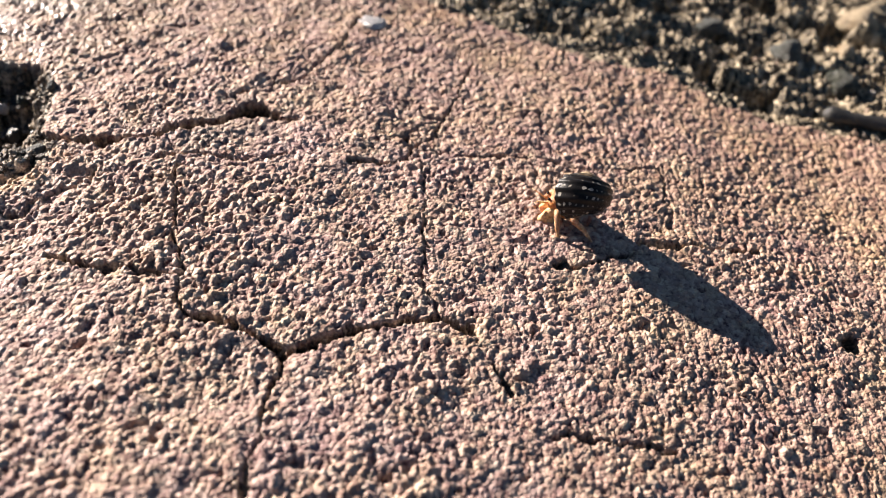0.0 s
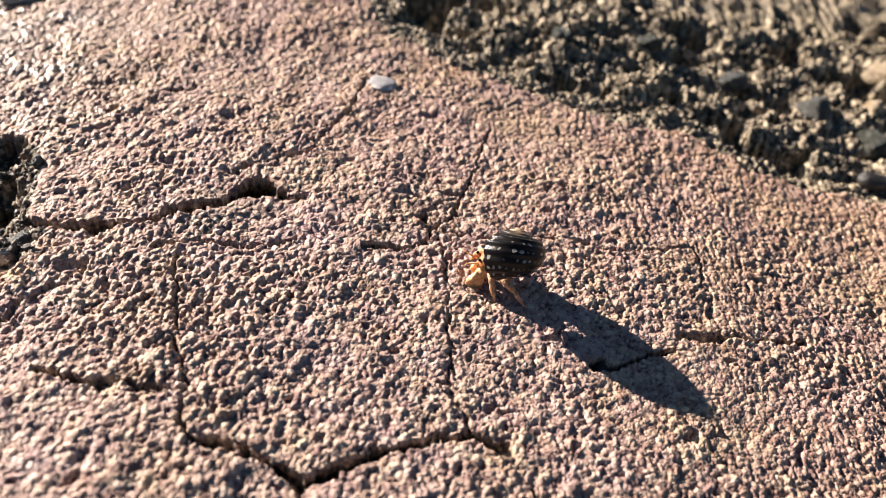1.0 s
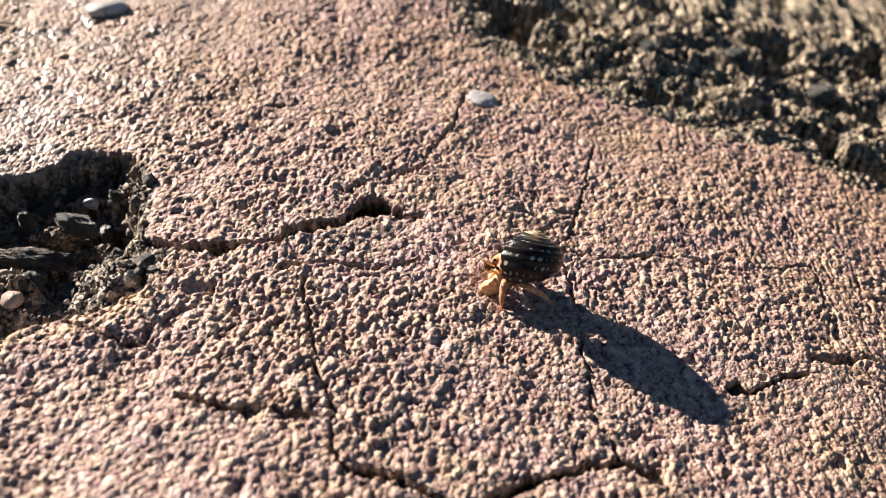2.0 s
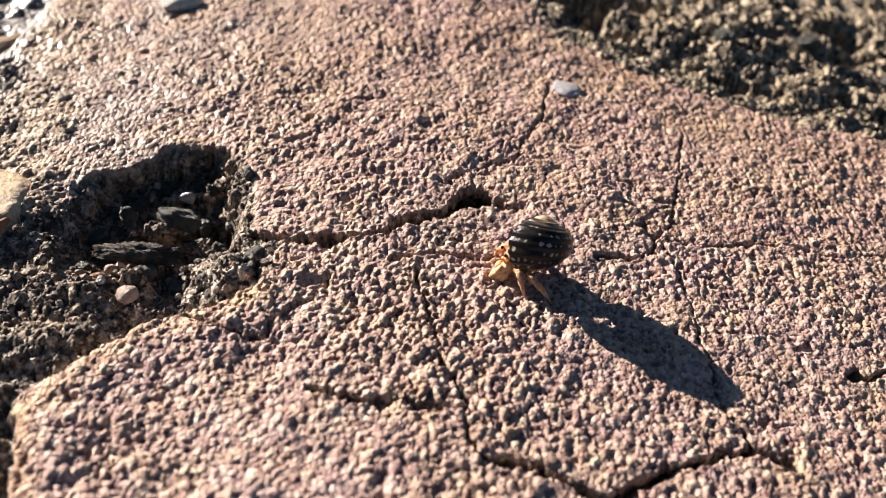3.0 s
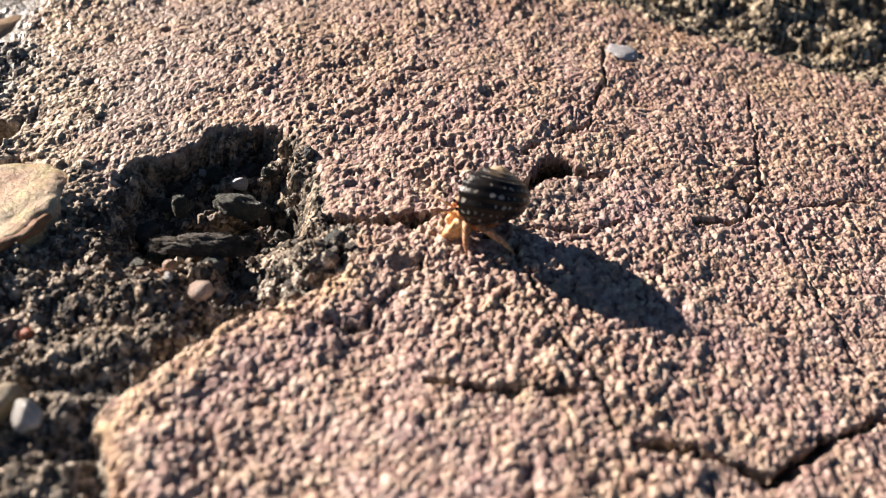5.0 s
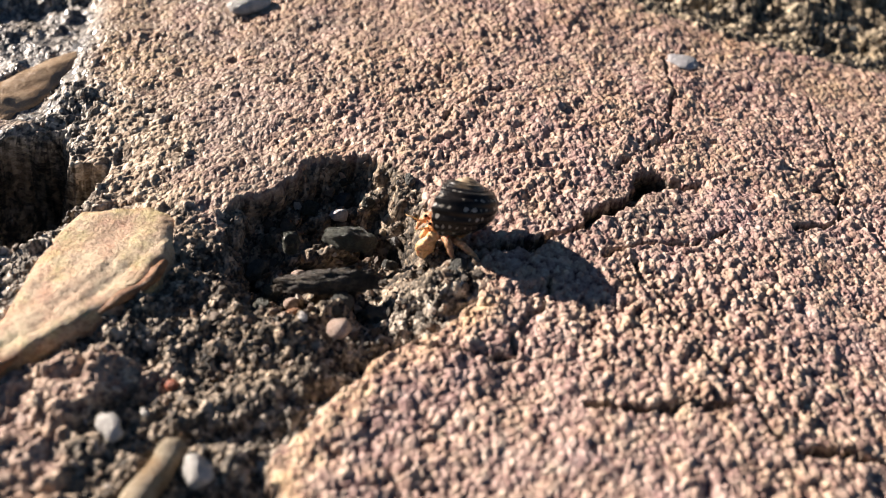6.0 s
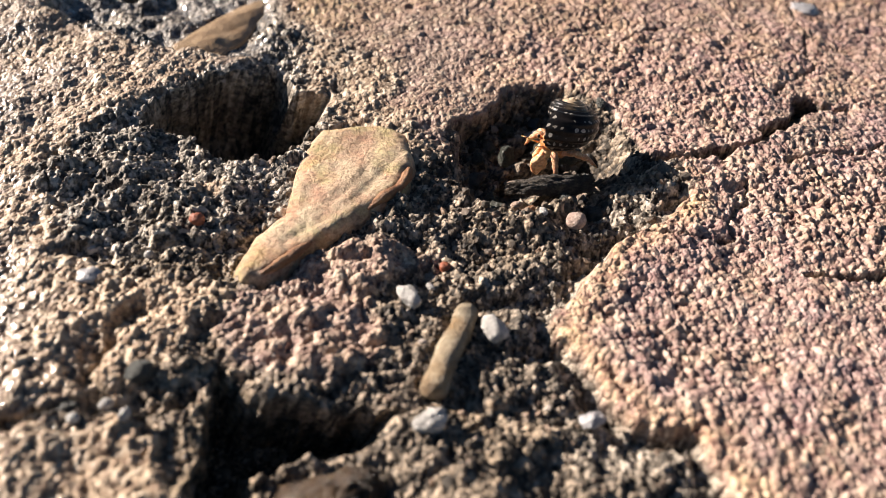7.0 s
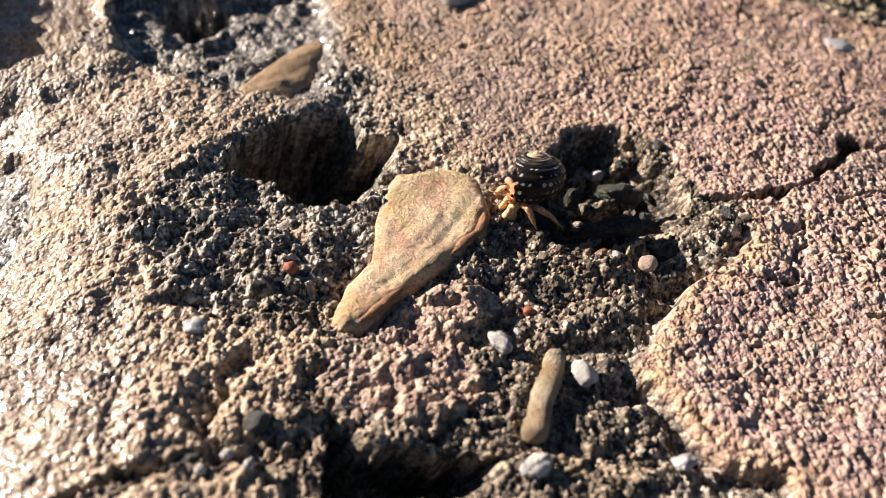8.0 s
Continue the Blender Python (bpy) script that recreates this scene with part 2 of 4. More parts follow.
    z = z + dome(x, y) + 0.06 * (lattice(np.round(x * 9), np.round(y * 9), 77) - 0.5) * (1 - 0.8 * np.maximum(film, pool))
    z = z - 0.0075 * np.clip(-156 - x, 0, 45) ** 2 * (1 - step(y, 160, 180)) - 7 * step(inside(wx, wy, SHADED_DIP), -1, 3)
    near_line = (x > -180) & (x < 90) & (y > 35) & (y < 175)
    px, py = x[near_line], y[near_line]
    px, py = (px + 0.6 * smooth_noise(px, py, 3.1, 41) + 0.4 * smooth_noise(px, py, 1.2, 42) + 0.3 * smooth_noise(px, py, 0.5, 73),
              py + 0.6 * smooth_noise(px, py, 2.9, 43) + 0.4 * smooth_noise(px, py, 1.1, 44) + 0.3 * smooth_noise(px, py, 0.5, 74))
    cut = np.zeros(px.shape)
    for width, depth, line in CRACKS:
        w = width * np.clip(0.45 + 1.1 * np.abs(smooth_noise(px, py, 5, 71)) + 0.3 * smooth_noise(px, py, 1.6, 75), 0.25, 2)
        cut = np.maximum(cut, 2.3 * depth * np.clip(1 - to_line(px, py, line) / w, 0, 1) ** 0.55 * (0.75 + 0.4 * smooth_noise(px, py, 7, 72)))
    for hx, hy, r, depth in HOLES:
        cut = np.maximum(cut, 1.7 * depth * (1 - step(np.hypot(px - hx, 1.2 * (py - hy)), 0.5 * r, 1.1 * r)))
    z[near_line] -= cut
    # grit colour in cracks and holes paints in their shade; the stain is dirt
    dirt_and_shade = np.zeros(x.shape)
    dirt_and_shade[near_line] = 0.92 * step(cut, 0.2, 0.9)
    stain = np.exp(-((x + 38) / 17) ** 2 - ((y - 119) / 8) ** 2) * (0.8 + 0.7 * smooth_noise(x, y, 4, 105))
    dirt_and_shade = np.maximum(dirt_and_shade, 0.42 * step(stain, 0.2, 0.9))
    fall = 0.79 * (x + 94) - 0.61 * (y - 132)
    mound = np.maximum(np.exp(-((x + 82) / 5) ** 2 - ((y - 122) / 2.0) ** 2), 0.9 * np.exp(-((x + 86) / 7) ** 2 - ((y - 113.4) / 1.5) ** 2))
    chunks, _ = cobbles(wx, wy, 4.2, 0.85, 111)
    bowl = step(inside(wx, wy, BOWL) + 1.4 * smooth_noise(x, y, 4, 113) + 0.7 * smooth_noise(x, y, 1.7, 114), -0.6, 5.0) * (0.6 + 0.4 * np.clip(fall / 18, 0, 1)) * (1 - 0.8 * mound) * (1 - 0.13 * np.clip(chunks, -1, 2))
    bowl = bowl * (1 - 0.9 * step(edge, -0.6, 0.9))
    # this mask takes tan and pale crust out of the deep pit, painting its shade
    hole = step(inside(wx, wy, PIT_DEEP), -0.4, 2.0)
    deep = step(inside(wx, wy, PIT_DEEP), -0.4, 3.6) * np.clip(0.22 + 0.042 * (0.79 * (x + 148) - 0.61 * (y - 148)), 0.25, 1)
    trench = np.maximum(np.exp(-(to_line(wx, wy, [(-98, 120), (-92, 116.5), (-82, 116.8), (-75, 118)]) / 2.0) ** 2), 0.8 * np.exp(-(to_line(wx, wy, [(-92, 110.5), (-82, 110.2), (-75, 111.5), (-70, 114)]) / 1.6) ** 2))
    z = z - 9.8 * bowl + 1.2 * bowl * crag - 25.0 * deep - 3.2 * trench * (1 - bowl) * (1 - lean)
    z = z - 12.0 * step(inside(wx, wy, HOLLOW), -1.0, 3.0)
    z = z - 2.6 * np.exp(-((x + 80) / 7.5) ** 4 - ((y - 103.5) / 5) ** 4) * (1 - lean)
    rift = step(inside(wx, wy, RIFT), -0.4, 2.0)
    z = z - 15.0 * rift - 3.4 * np.exp(-((x + 127) / 10.5) ** 4 - ((y - 68) / 6.5) ** 4)
    hollow = np.exp(-(to_line(wx, wy, [(-149, 98), (-152, 93), (-155, 88), (-152, 85.5)]) / (1.5 + 0.9 * smooth_noise(x, y, 4, 103))) ** 2)
    z = z - 2.6 * hollow + 1.2 * hollow * sand
    # the hollow is coloured towards dark grey grit, partly for its shadow
    tan = tan * (1 - 0.6 * step(hollow, 0.25, 0.7))
    z = z - 3.0 * step(inside(x, y, FLAT_STONE), 0.3, 1.8)
    spot = np.exp(-((x + 138) ** 2 + (y - 121) ** 2) / 9) + 0.25 * smooth_noise(x, y, 1.4, 107)
    # inside the pit slab and tan turn to dark grit, shade put into colour
    slab = slab * (1 - step(bowl + 0.5 * step(inside(wx, wy, SLAB), 1.0, -2.5) * step(bowl, 0.01, 0.1), 0.06, 0.25))
    tan = np.maximum(np.maximum(tan, 0.85 * step(spot, 0.45, 0.75)), 0.72 * bridge * (1 - step(bowl, 0.02, 0.12))) * (1 - hole)
    wet = np.maximum(np.maximum(pool, 0.7 * step(y - 0.6 * (x + 140), 138, 168) * step(-x, 112, 126) * (1 - deep)), step(-x, 148, 176) * tan)
    wet = np.maximum(wet, 0.6 * step(-x + 0.35 * (y - 100), 68, 112) * slab * step(y, 112, 140))
    shore = np.exp(-(to_line(wx, wy, [(-119, 200), (-121, 190), (-125, 179), (-128.5, 167), (-132, 155)]) / 4.0) ** 2)
    brink = step(inside(wx, wy, EDGE_POOL), -1.0, 1.5)
    wet = np.maximum(np.maximum(wet, shore), brink)
    z = z + 0.85 * shore * (dome(x, y) + 0.3 - 3.6 * step(pool_in, -5.5, 4.5) + 0.25 * fine - z) - 2.5 * brink
    tan = tan * (1 - brink)
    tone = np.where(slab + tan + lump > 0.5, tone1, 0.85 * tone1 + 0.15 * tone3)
    wet = np.clip(wet * (0.75 + 0.7 * smooth_noise(x, 1.6 * y, 8, 97)), 0, 1)
    pale = step(-x + 3 * fine, 101, 116) * step(y + 2 * fine, 104, 112) * (1 - hole)
    pale = np.maximum(pale, 0.75 * step(edge + 4 * smooth_noise(x, y, 6, 133), -14, -4) * step(-edge, -0.8, 0.8) * step(-x, 60, 64) * step(x, -108, -96) * step(113 - y, 0, 4))
    pale = np.maximum(pale, np.exp(-((edge - 1.5 + 1.5 * fine) / 3.0) ** 2) * step(-x, 58, 66) * step(118 - y, 0, 6))
    under = np.clip(0.55 * bowl ** 2 + deep + 0.6 * rift, 0, 1)
    under[near_line] = np.maximum(under[near_line], 0.4 * step(cut, 1.6, 6.0))
    return z, under, far, np.maximum(slab, 0.6 * lump * (1 - tan)) * (1 - dirt_and_shade), np.clip(tan + 0.5 * lump, 0, 1) * (1 - slab), wet, tone, pale


def graded(mids, far):
    """Coordinates: those given, then ever wider steps out to the horizon."""
    lo, out, gap = mids[0], [], 0.3
    while sum(out) < far:
        gap *= 1.28
        out.append(gap)
    reach = np.cumsum(out)
    return np.array(list(lo - reach[::-1]) + list(mids) + list(mids[-1] + reach))


GX = graded(np.arange(-192, 112, 0.22), 60000)
GY = graded(np.concatenate([np.arange(46, 120, 0.22), np.arange(120, 165, 0.3), np.arange(165, 206, 0.42)]), 60000)
XX, YY = np.meshgrid(GX, GY)
ZZ, UNDER, M_FAR, M_SLAB, M_TAN, M_WET, M_TONE, M_PALE = relief(XX, YY)
fade = 1 - step(np.maximum(np.maximum(-330 - XX, XX - 250), np.maximum(YY - 350, -100 - YY)), 0, 300)
ZZ = ZZ * fade + (1 - fade) * -3.0
# the pits run on under their far rims
XX, YY = XX - 4.5 * UNDER, YY + 7.5 * UNDER


def ground_z(x, y):
    """Height of the rock at a place, all in mm."""
    i, j = int(np.clip(np.searchsorted(GX, x), 1, len(GX) - 1)), int(np.clip(np.searchsorted(GY, y), 1, len(GY) - 1))
    return float(ZZ[j - 1:j + 1, i - 1:i + 1].mean())


# ---- materials ----
class Nodes:
    """A material's node tree, written line by line."""

    def __init__(self, name):
        self.mat = bpy.data.materials.new(name)
        self.mat.use_nodes = True
        self.tree = self.mat.node_tree
        self.bsdf = self.tree.nodes["Principled BSDF"]

    def node(self, kind, **inputs):
        n = self.tree.nodes.new("ShaderNode" + kind)
        for key, value in inputs.items():
            self.put(n.inputs[key.replace("_", " ")], value)
        return n

    def put(self, socket, value):
        if isinstance(value, bpy.types.NodeSocket):
            self.tree.links.new(value, socket)
        else:
            socket.default_value = value

    def place(self):
        return self.node("TexCoord").outputs["Object"]

    def noise(self, scale, detail=4.0, rough=0.6):
        return self.node("TexNoise", Vector=self.place(), Scale=scale, Detail=detail, Roughness=rough).outputs["Fac"]

    def attribute(self, name):
        n = self.tree.nodes.new("ShaderNodeAttribute")
        n.attribute_name = name
        return n.outputs["Fac"]

    def ramp(self, fac, *stops):
        n = self.node("ValToRGB", Fac=fac)
        e = n.color_ramp.elements
        while len(e) < len(stops):
            e.new(0.5)
        for k, (p, c) in enumerate(stops):
            e[k].position = p
            e[k].color = (*c, 1) if len(c) == 3 else c
        return n.outputs["Color"]

    def mix(self, fac, a, b, blend="MIX"):
        n = self.tree.nodes.new("ShaderNodeMix")
        n.data_type, n.blend_type = "RGBA", blend
        for socket, value in ((n.inputs[0], fac), (n.inputs[6], a), (n.inputs[7], b)):
            self.put(socket, (*value, 1) if isinstance(value, tuple) and len(value) == 3 else value)
        return n.outputs[2]

    def math(self, op, a, b=0.0, c=0.0):
        n = self.tree.nodes.new("ShaderNodeMath")
        n.operation = op
        for socket, value in zip(n.inputs, (a, b, c)):
            self.put(socket, value)
        return n.outputs[0]

    def bump(self, height, distance, strength=1.0):
        self.put(self.bsdf.inputs["Normal"], self.node("Bump", Height=height, Distance=distance, Strength=strength).outputs[0])

    def done(self, colour=None, **inputs):
        if colour is not None:
            self.put(self.bsdf.inputs["Base Color"], (*colour, 1) if isinstance(colour, tuple) and len(colour) == 3 else colour)
        for key, value in inputs.items():
            self.put(self.bsdf.inputs[key.replace("_", " ")], value)
        return self.mat


def rock_material():
    n = Nodes("rock")
    slab, tan, wet, tone, pale, olive = (n.attribute(a) for a in ("slab", "tan", "wet", "tone", "pale", "far"))
    speck = n.noise(900, 3)
    cells = []
    for scale in (1150, 2300):
        cell = n.node("TexVoronoi", Vector=n.place(), Scale=scale, Randomness=1.0)
        cells.append((cell.outputs["Distance"], n.node("SeparateColor", Color=cell.outputs["Color"]).outputs[0]))
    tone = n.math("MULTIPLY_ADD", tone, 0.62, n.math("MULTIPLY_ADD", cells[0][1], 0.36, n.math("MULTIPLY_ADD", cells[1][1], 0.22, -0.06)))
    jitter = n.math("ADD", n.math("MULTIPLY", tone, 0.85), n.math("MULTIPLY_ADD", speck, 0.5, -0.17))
    # lowest stop: warm dark colour painted for the small shadows between grains
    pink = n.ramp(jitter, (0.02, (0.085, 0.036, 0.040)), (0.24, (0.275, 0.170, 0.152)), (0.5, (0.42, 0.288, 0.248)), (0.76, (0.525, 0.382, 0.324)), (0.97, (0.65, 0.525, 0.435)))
    patch = n.ramp(n.noise(38, 4), (0.36, (0, 0, 0)), (0.62, (1, 1, 1)))
    pink = n.mix(n.math("MULTIPLY", patch, 0.65), pink, n.mix(1.0, pink, (0.95, 0.97, 0.76), "MULTIPLY"))
    mauve = n.ramp(n.noise(70, 2), (0.5, (0, 0, 0)), (0.75, (1, 1, 1)))
    pink = n.mix(n.math("MULTIPLY", mauve, 0.5), pink, n.mix(1.0, pink, (0.86, 0.78, 0.90), "MULTIPLY"))
    rust = n.ramp(n.noise(46, 5, 0.7), (0.5, (0, 0, 0)), (0.68, (1, 1, 1)))
    north = n.node("MapRange", Value=n.node("SeparateXYZ", Vector=n.place()).outputs[1], From_Min=0.09, From_Max=0.17).outputs[0]
    pink = n.mix(n.math("MULTIPLY", n.math("MULTIPLY_ADD", rust, 0.6, 0.25), north), pink, n.mix(1.0, pink, (0.86, 0.765, 0.60), "MULTIPLY"))
    hue = n.ramp(n.noise(260, 3), (0.36, (0.95, 0.93, 1.0)), (0.5, (1, 1, 1)), (0.65, (1.02, 1.0, 0.91)))
    pink = n.mix(1.0, pink, hue, "MULTIPLY")
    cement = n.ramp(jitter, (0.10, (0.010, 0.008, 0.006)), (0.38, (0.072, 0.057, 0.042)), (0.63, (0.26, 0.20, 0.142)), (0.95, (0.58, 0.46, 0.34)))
    crust = n.ramp(jitter, (0.1, (0.012, 0.010, 0.008)), (0.4, (0.105, 0.089, 0.071)), (0.62, (0.34, 0.295, 0.24)), (0.9, (0.74, 0.66, 0.56)))
    cement = n.mix(n.math("MULTIPLY", pale, 0.85), cement, crust)
    cement = n.mix(n.math("MULTIPLY", olive, 0.6), cement, n.mix(1.0, crust, (0.95, 0.9, 0.72), "MULTIPLY"))
    moss = n.ramp(n.noise(60, 4), (0.5, (0, 0, 0)), (0.75, (1, 1, 1)))
    cement = n.mix(n.math("MULTIPLY", moss, 0.4), cement, n.mix(1.0, cement, (1.12, 0.97, 0.66), "MULTIPLY"))
    ochre = n.ramp(jitter, (0.08, (0.17, 0.105, 0.068)), (0.4, (0.38, 0.268, 0.176)), (0.7, (0.51, 0.385, 0.262)), (0.97, (0.68, 0.56, 0.41)))
    pink = n.mix(n.math("MULTIPLY", wet, 0.8), pink, ochre)
    pink = n.mix(n.math("MULTIPLY", pale, 0.7), pink, n.mix(1.0, pink, (1.16, 1.12, 0.86), "MULTIPLY"))
    east = n.node("SeparateXYZ", Vector=n.place()).outputs[0]
    east = n.math("MULTIPLY", n.node("MapRange", Value=east, From_Min=0.0, From_Max=0.07).outputs[0], n.noise(55, 3))
    pink = n.mix(n.math("MULTIPLY", east, 0.9), pink, n.mix(1.0, pink, (1.0, 0.93, 0.76), "MULTIPLY"))
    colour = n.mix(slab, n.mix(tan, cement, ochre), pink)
    colour = n.mix(n.math("MULTIPLY", wet, 0.6), colour, n.mix(1.0, colour, (0.42, 0.42, 0.44), "MULTIPLY"))
    round_ = [n.math("MULTIPLY", c[0], c[0]) for c in cells]
    n.bump(n.math("SUBTRACT", n.math("MULTIPLY", n.noise(3000, 3, 0.7), 0.25), n.math("MULTIPLY_ADD", round_[1], 0.4, round_[0])), 0.0004)
    rough = n.math("SUBTRACT", n.math("MULTIPLY_ADD", cells[0][1], -0.3, 0.82), n.math("MULTIPLY", wet, 0.3))
    return n.done(colour, Roughness=rough, Specular_IOR_Level=0.35, Coat_Weight=wet, Coat_Roughness=0.12)


def stone_material(name, stops, scale, bump=0.0002, rough=0.55, per="noise", fleck=0.35, blotch=()):
    n = Nodes(name)
    if per == "island":
        pick = n.tree.nodes.new("ShaderNodeNewGeometry").outputs["Random Per Island"]
        fac = n.math("ADD", n.math("MULTIPLY", pick, 0.8), n.math("MULTIPLY", n.noise(scale, 3), 0.25))
    else:
        fac = n.noise(scale, 5, 0.65)
    n.bump(n.noise(max(scale * 4, 1600), 4, 0.75), bump)
    colour = n.mix(fleck, n.ramp(fac, *stops), n.ramp(n.noise(3000, 3, 0.7), (0.3, (0.25, 0.22, 0.2)), (0.7, (1.0, 1.0, 1.0))), "MULTIPLY")
    for size, tint, amount in blotch:
        spots = n.ramp(n.noise(size, 4), (0.48, (0, 0, 0)), (0.66, (1, 1, 1)))
        colour = n.mix(n.math("MULTIPLY", spots, amount), colour, n.mix(1.0, colour, tint, "MULTIPLY"))
    return n.done(colour, Roughness=rough)


ROCK = rock_material()
GRIT = stone_material("grit", ((0.05, (0.025, 0.021, 0.016)), (0.4, (0.07, 0.053, 0.037)), (0.62, (0.16, 0.115, 0.08)), (0.82, (0.32, 0.22, 0.15)), (0.98, (0.66, 0.6, 0.52))), 900, per="island")
BEIGE = stone_material("beige_stone", ((0.3, (0.50, 0.30, 0.17)), (0.5, (0.66, 0.47, 0.30)), (0.7, (0.78, 0.63, 0.40))), 160, 0.0005, fleck=0.45, blotch=((150, (0.86, 0.98, 0.60), 0.7), (190, (1.0, 0.76, 0.72), 0.85), (1300, (0.5, 0.42, 0.38), 0.8)))
ORANGE = stone_material("orange_stone", ((0.3, (0.30, 0.12, 0.05)), (0.7, (0.50, 0.27, 0.13))), 400, 0.0006, fleck=0.65)
WHITE = stone_material("white_stone", ((0.3, (0.36, 0.34, 0.31)), (0.5, (0.56, 0.53, 0.49)), (0.7, (0.76, 0.73, 0.68))), 400, 0.0005, rough=0.25, fleck=0.4)
FLAKE = stone_material("flake_stone", ((0.3, (0.30, 0.29, 0.29)), (0.7, (0.56, 0.54, 0.54))), 300, rough=0.3)
PEACH = stone_material("peach_stone", ((0.3, (0.44, 0.30, 0.23)), (0.7, (0.72, 0.56, 0.46))), 500, 0.0005, rough=0.4, fleck=0.6)
RED = stone_material("red_stone", ((0.3, (0.28, 0.07, 0.03)), (0.7, (0.42, 0.14, 0.07))), 500)
GREY = stone_material("grey_stone", ((0.3, (0.08, 0.085, 0.075)), (0.7, (0.18, 0.18, 0.16))), 900, 0.0009, fleck=0.8)
GREEN = stone_material("green_stone", ((0.3, (0.035, 0.04, 0.03)), (0.55, (0.10, 0.105, 0.08)), (0.75, (0.24, 0.23, 0.18))), 800, 0.0010, rough=0.4, fleck=0.8)
BROWN = stone_material("brown_stone", ((0.3, (0.06, 0.035, 0.018)), (0.6, (0.17, 0.105, 0.055)), (0.75, (0.30, 0.21, 0.12))), 500, 0.0014, rough=0.35, fleck=0.8)
TWIG = stone_material("twig_crust", ((0.3, (0.34, 0.25, 0.16)), (0.55, (0.56, 0.45, 0.30)), (0.75, (0.72, 0.62, 0.46))), 350, 0.0009, fleck=0.6, blotch=((170, (0.62, 0.48, 0.32), 0.9),))
CRUMBLE = stone_material("crumbly_stone", ((0.3, (0.03, 0.025, 0.02)), (0.5, (0.11, 0.09, 0.07)), (0.7, (0.34, 0.28, 0.21))), 700, 0.0014, rough=0.6, fleck=0.8)
DARK = stone_material("dark_wood", ((0.3, (0.015, 0.014, 0.013)), (0.7, (0.05, 0.045, 0.04))), 500, rough=0.4)
WET_BROWN = stone_material("wet_brown_stone", ((0.3, (0.26, 0.165, 0.09)), (0.7, (0.46, 0.33, 0.20))), 200, rough=0.22, fleck=0.4)

# ---- the rock ground: one sheet to the horizon ----
def sheet():
    ny, nx = XX.shape
    me = bpy.data.meshes.new("ground")
    me.vertices.add(nx * ny)
    me.vertices.foreach_set("co", (np.stack([XX, YY, ZZ], -1) / 1000).astype(np.float32).ravel())
    a = (np.arange(ny - 1)[:, None] * nx + np.arange(nx - 1)[None, :]).ravel()
    quads = np.stack([a, a + 1, a + nx + 1, a + nx], -1).astype(np.int32)
    me.loops.add(quads.size)
    me.loops.foreach_set("vertex_index", quads.ravel())
    me.polygons.add(len(quads))
    me.polygons.foreach_set("loop_start", np.arange(0, quads.size, 4, dtype=np.int32))
    me.polygons.foreach_set("use_smooth", np.ones(len(quads), bool))
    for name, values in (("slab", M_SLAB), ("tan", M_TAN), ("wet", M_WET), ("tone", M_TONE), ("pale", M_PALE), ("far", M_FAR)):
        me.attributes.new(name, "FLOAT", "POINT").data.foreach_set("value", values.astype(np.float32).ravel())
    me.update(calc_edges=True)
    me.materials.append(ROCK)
    return tagged(new("ground", me), "cracked pinkish sandstone slab set in rough dark grey gritty rock", "rock", kind="structure")


sheet()


# ---- shapes ----
def part(name, bm, material, parent=None, label=""):
    me = bpy.data.meshes.new(name)
    bm.to_mesh(me)
    bm.free()
    me.polygons.foreach_set("use_smooth", np.ones(len(me.polygons), bool))
    me.materials.append(material)
    ob = new(name, me)
    ob.parent = parent
    return tagged(ob, label)


def pebble_mesh(rx, ry, rz, seed, rough=0.16, level=3, chop=0.0):
    """A worn stone: a ball pressed, dented and chipped. Millimetres."""
    bm = bmesh.new()
    bmesh.ops.create_icosphere(bm, subdivisions=level, radius=1)
    off = Vector((seed * 3.7, seed * 1.3, seed * 2.1))
    rng = random.Random(seed)
    grit = 0.22 if rough > 0.85 else 0.06
    cuts = [(Vector((rng.gauss(0, 1), rng.gauss(0, 1), rng.gauss(0, 1))).normalized(), rng.uniform(0.6, 0.98)) for _ in range(34)] if rough > 0.5 else ()
    for v in bm.verts:
        p = v.co.copy()
        k = 1 + rough * noise.noise(p * 1.3 + off) + 0.5 * rough * noise.noise(p * 3.1 + off) + 0.2 * rough * noise.noise(p * 8 + off)
        p *= k
        if cuts:
            p = v.co * min(d / max(0.05, v.co.dot(c)) for c, d in cuts) * (1 + 0.16 * noise.noise(v.co * 2.5 + off) + 0.10 * noise.noise(v.co * 6 + off) + grit * noise.noise(v.co * 14 + off) + grit * abs(noise.noise(v.co * 7 + 2 * off)))
        elif chop:
            for axis in range(3):
                p[axis] = max(-1 + chop, min(1 - chop, p[axis]))
        v.co = Vector((p.x * rx, p.y * ry, p.z * rz)) / 1000
    return bm


def tube(bm, points, radii, sides=10, caps=True):
    """A round bar along points, in mm, with a radius at each."""
    rings = []
    pts = [Vector(p) / 1000 for p in points]
    for k, p in enumerate(pts):
        d = (pts[min(k + 1, len(pts) - 1)] - pts[max(k - 1, 0)]).normalized()
        a = d.cross(Vector((0.31, 0.2, 0.93))).normalized()
        b = d.cross(a)
        rings.append([bm.verts.new(p + (a * math.cos(s) + b * math.sin(s)) * radii[k] / 1000) for s in np.linspace(0, 2 * math.pi, sides, endpoint=False)])
    for r, q in zip(rings[:-1], rings[1:]):
        for i in range(sides):
            bm.faces.new((r[i], r[(i + 1) % sides], q[(i + 1) % sides], q[i]))
    if caps:
        bm.faces.new(rings[0][::-1])
        bm.faces.new(rings[-1])
    return bm


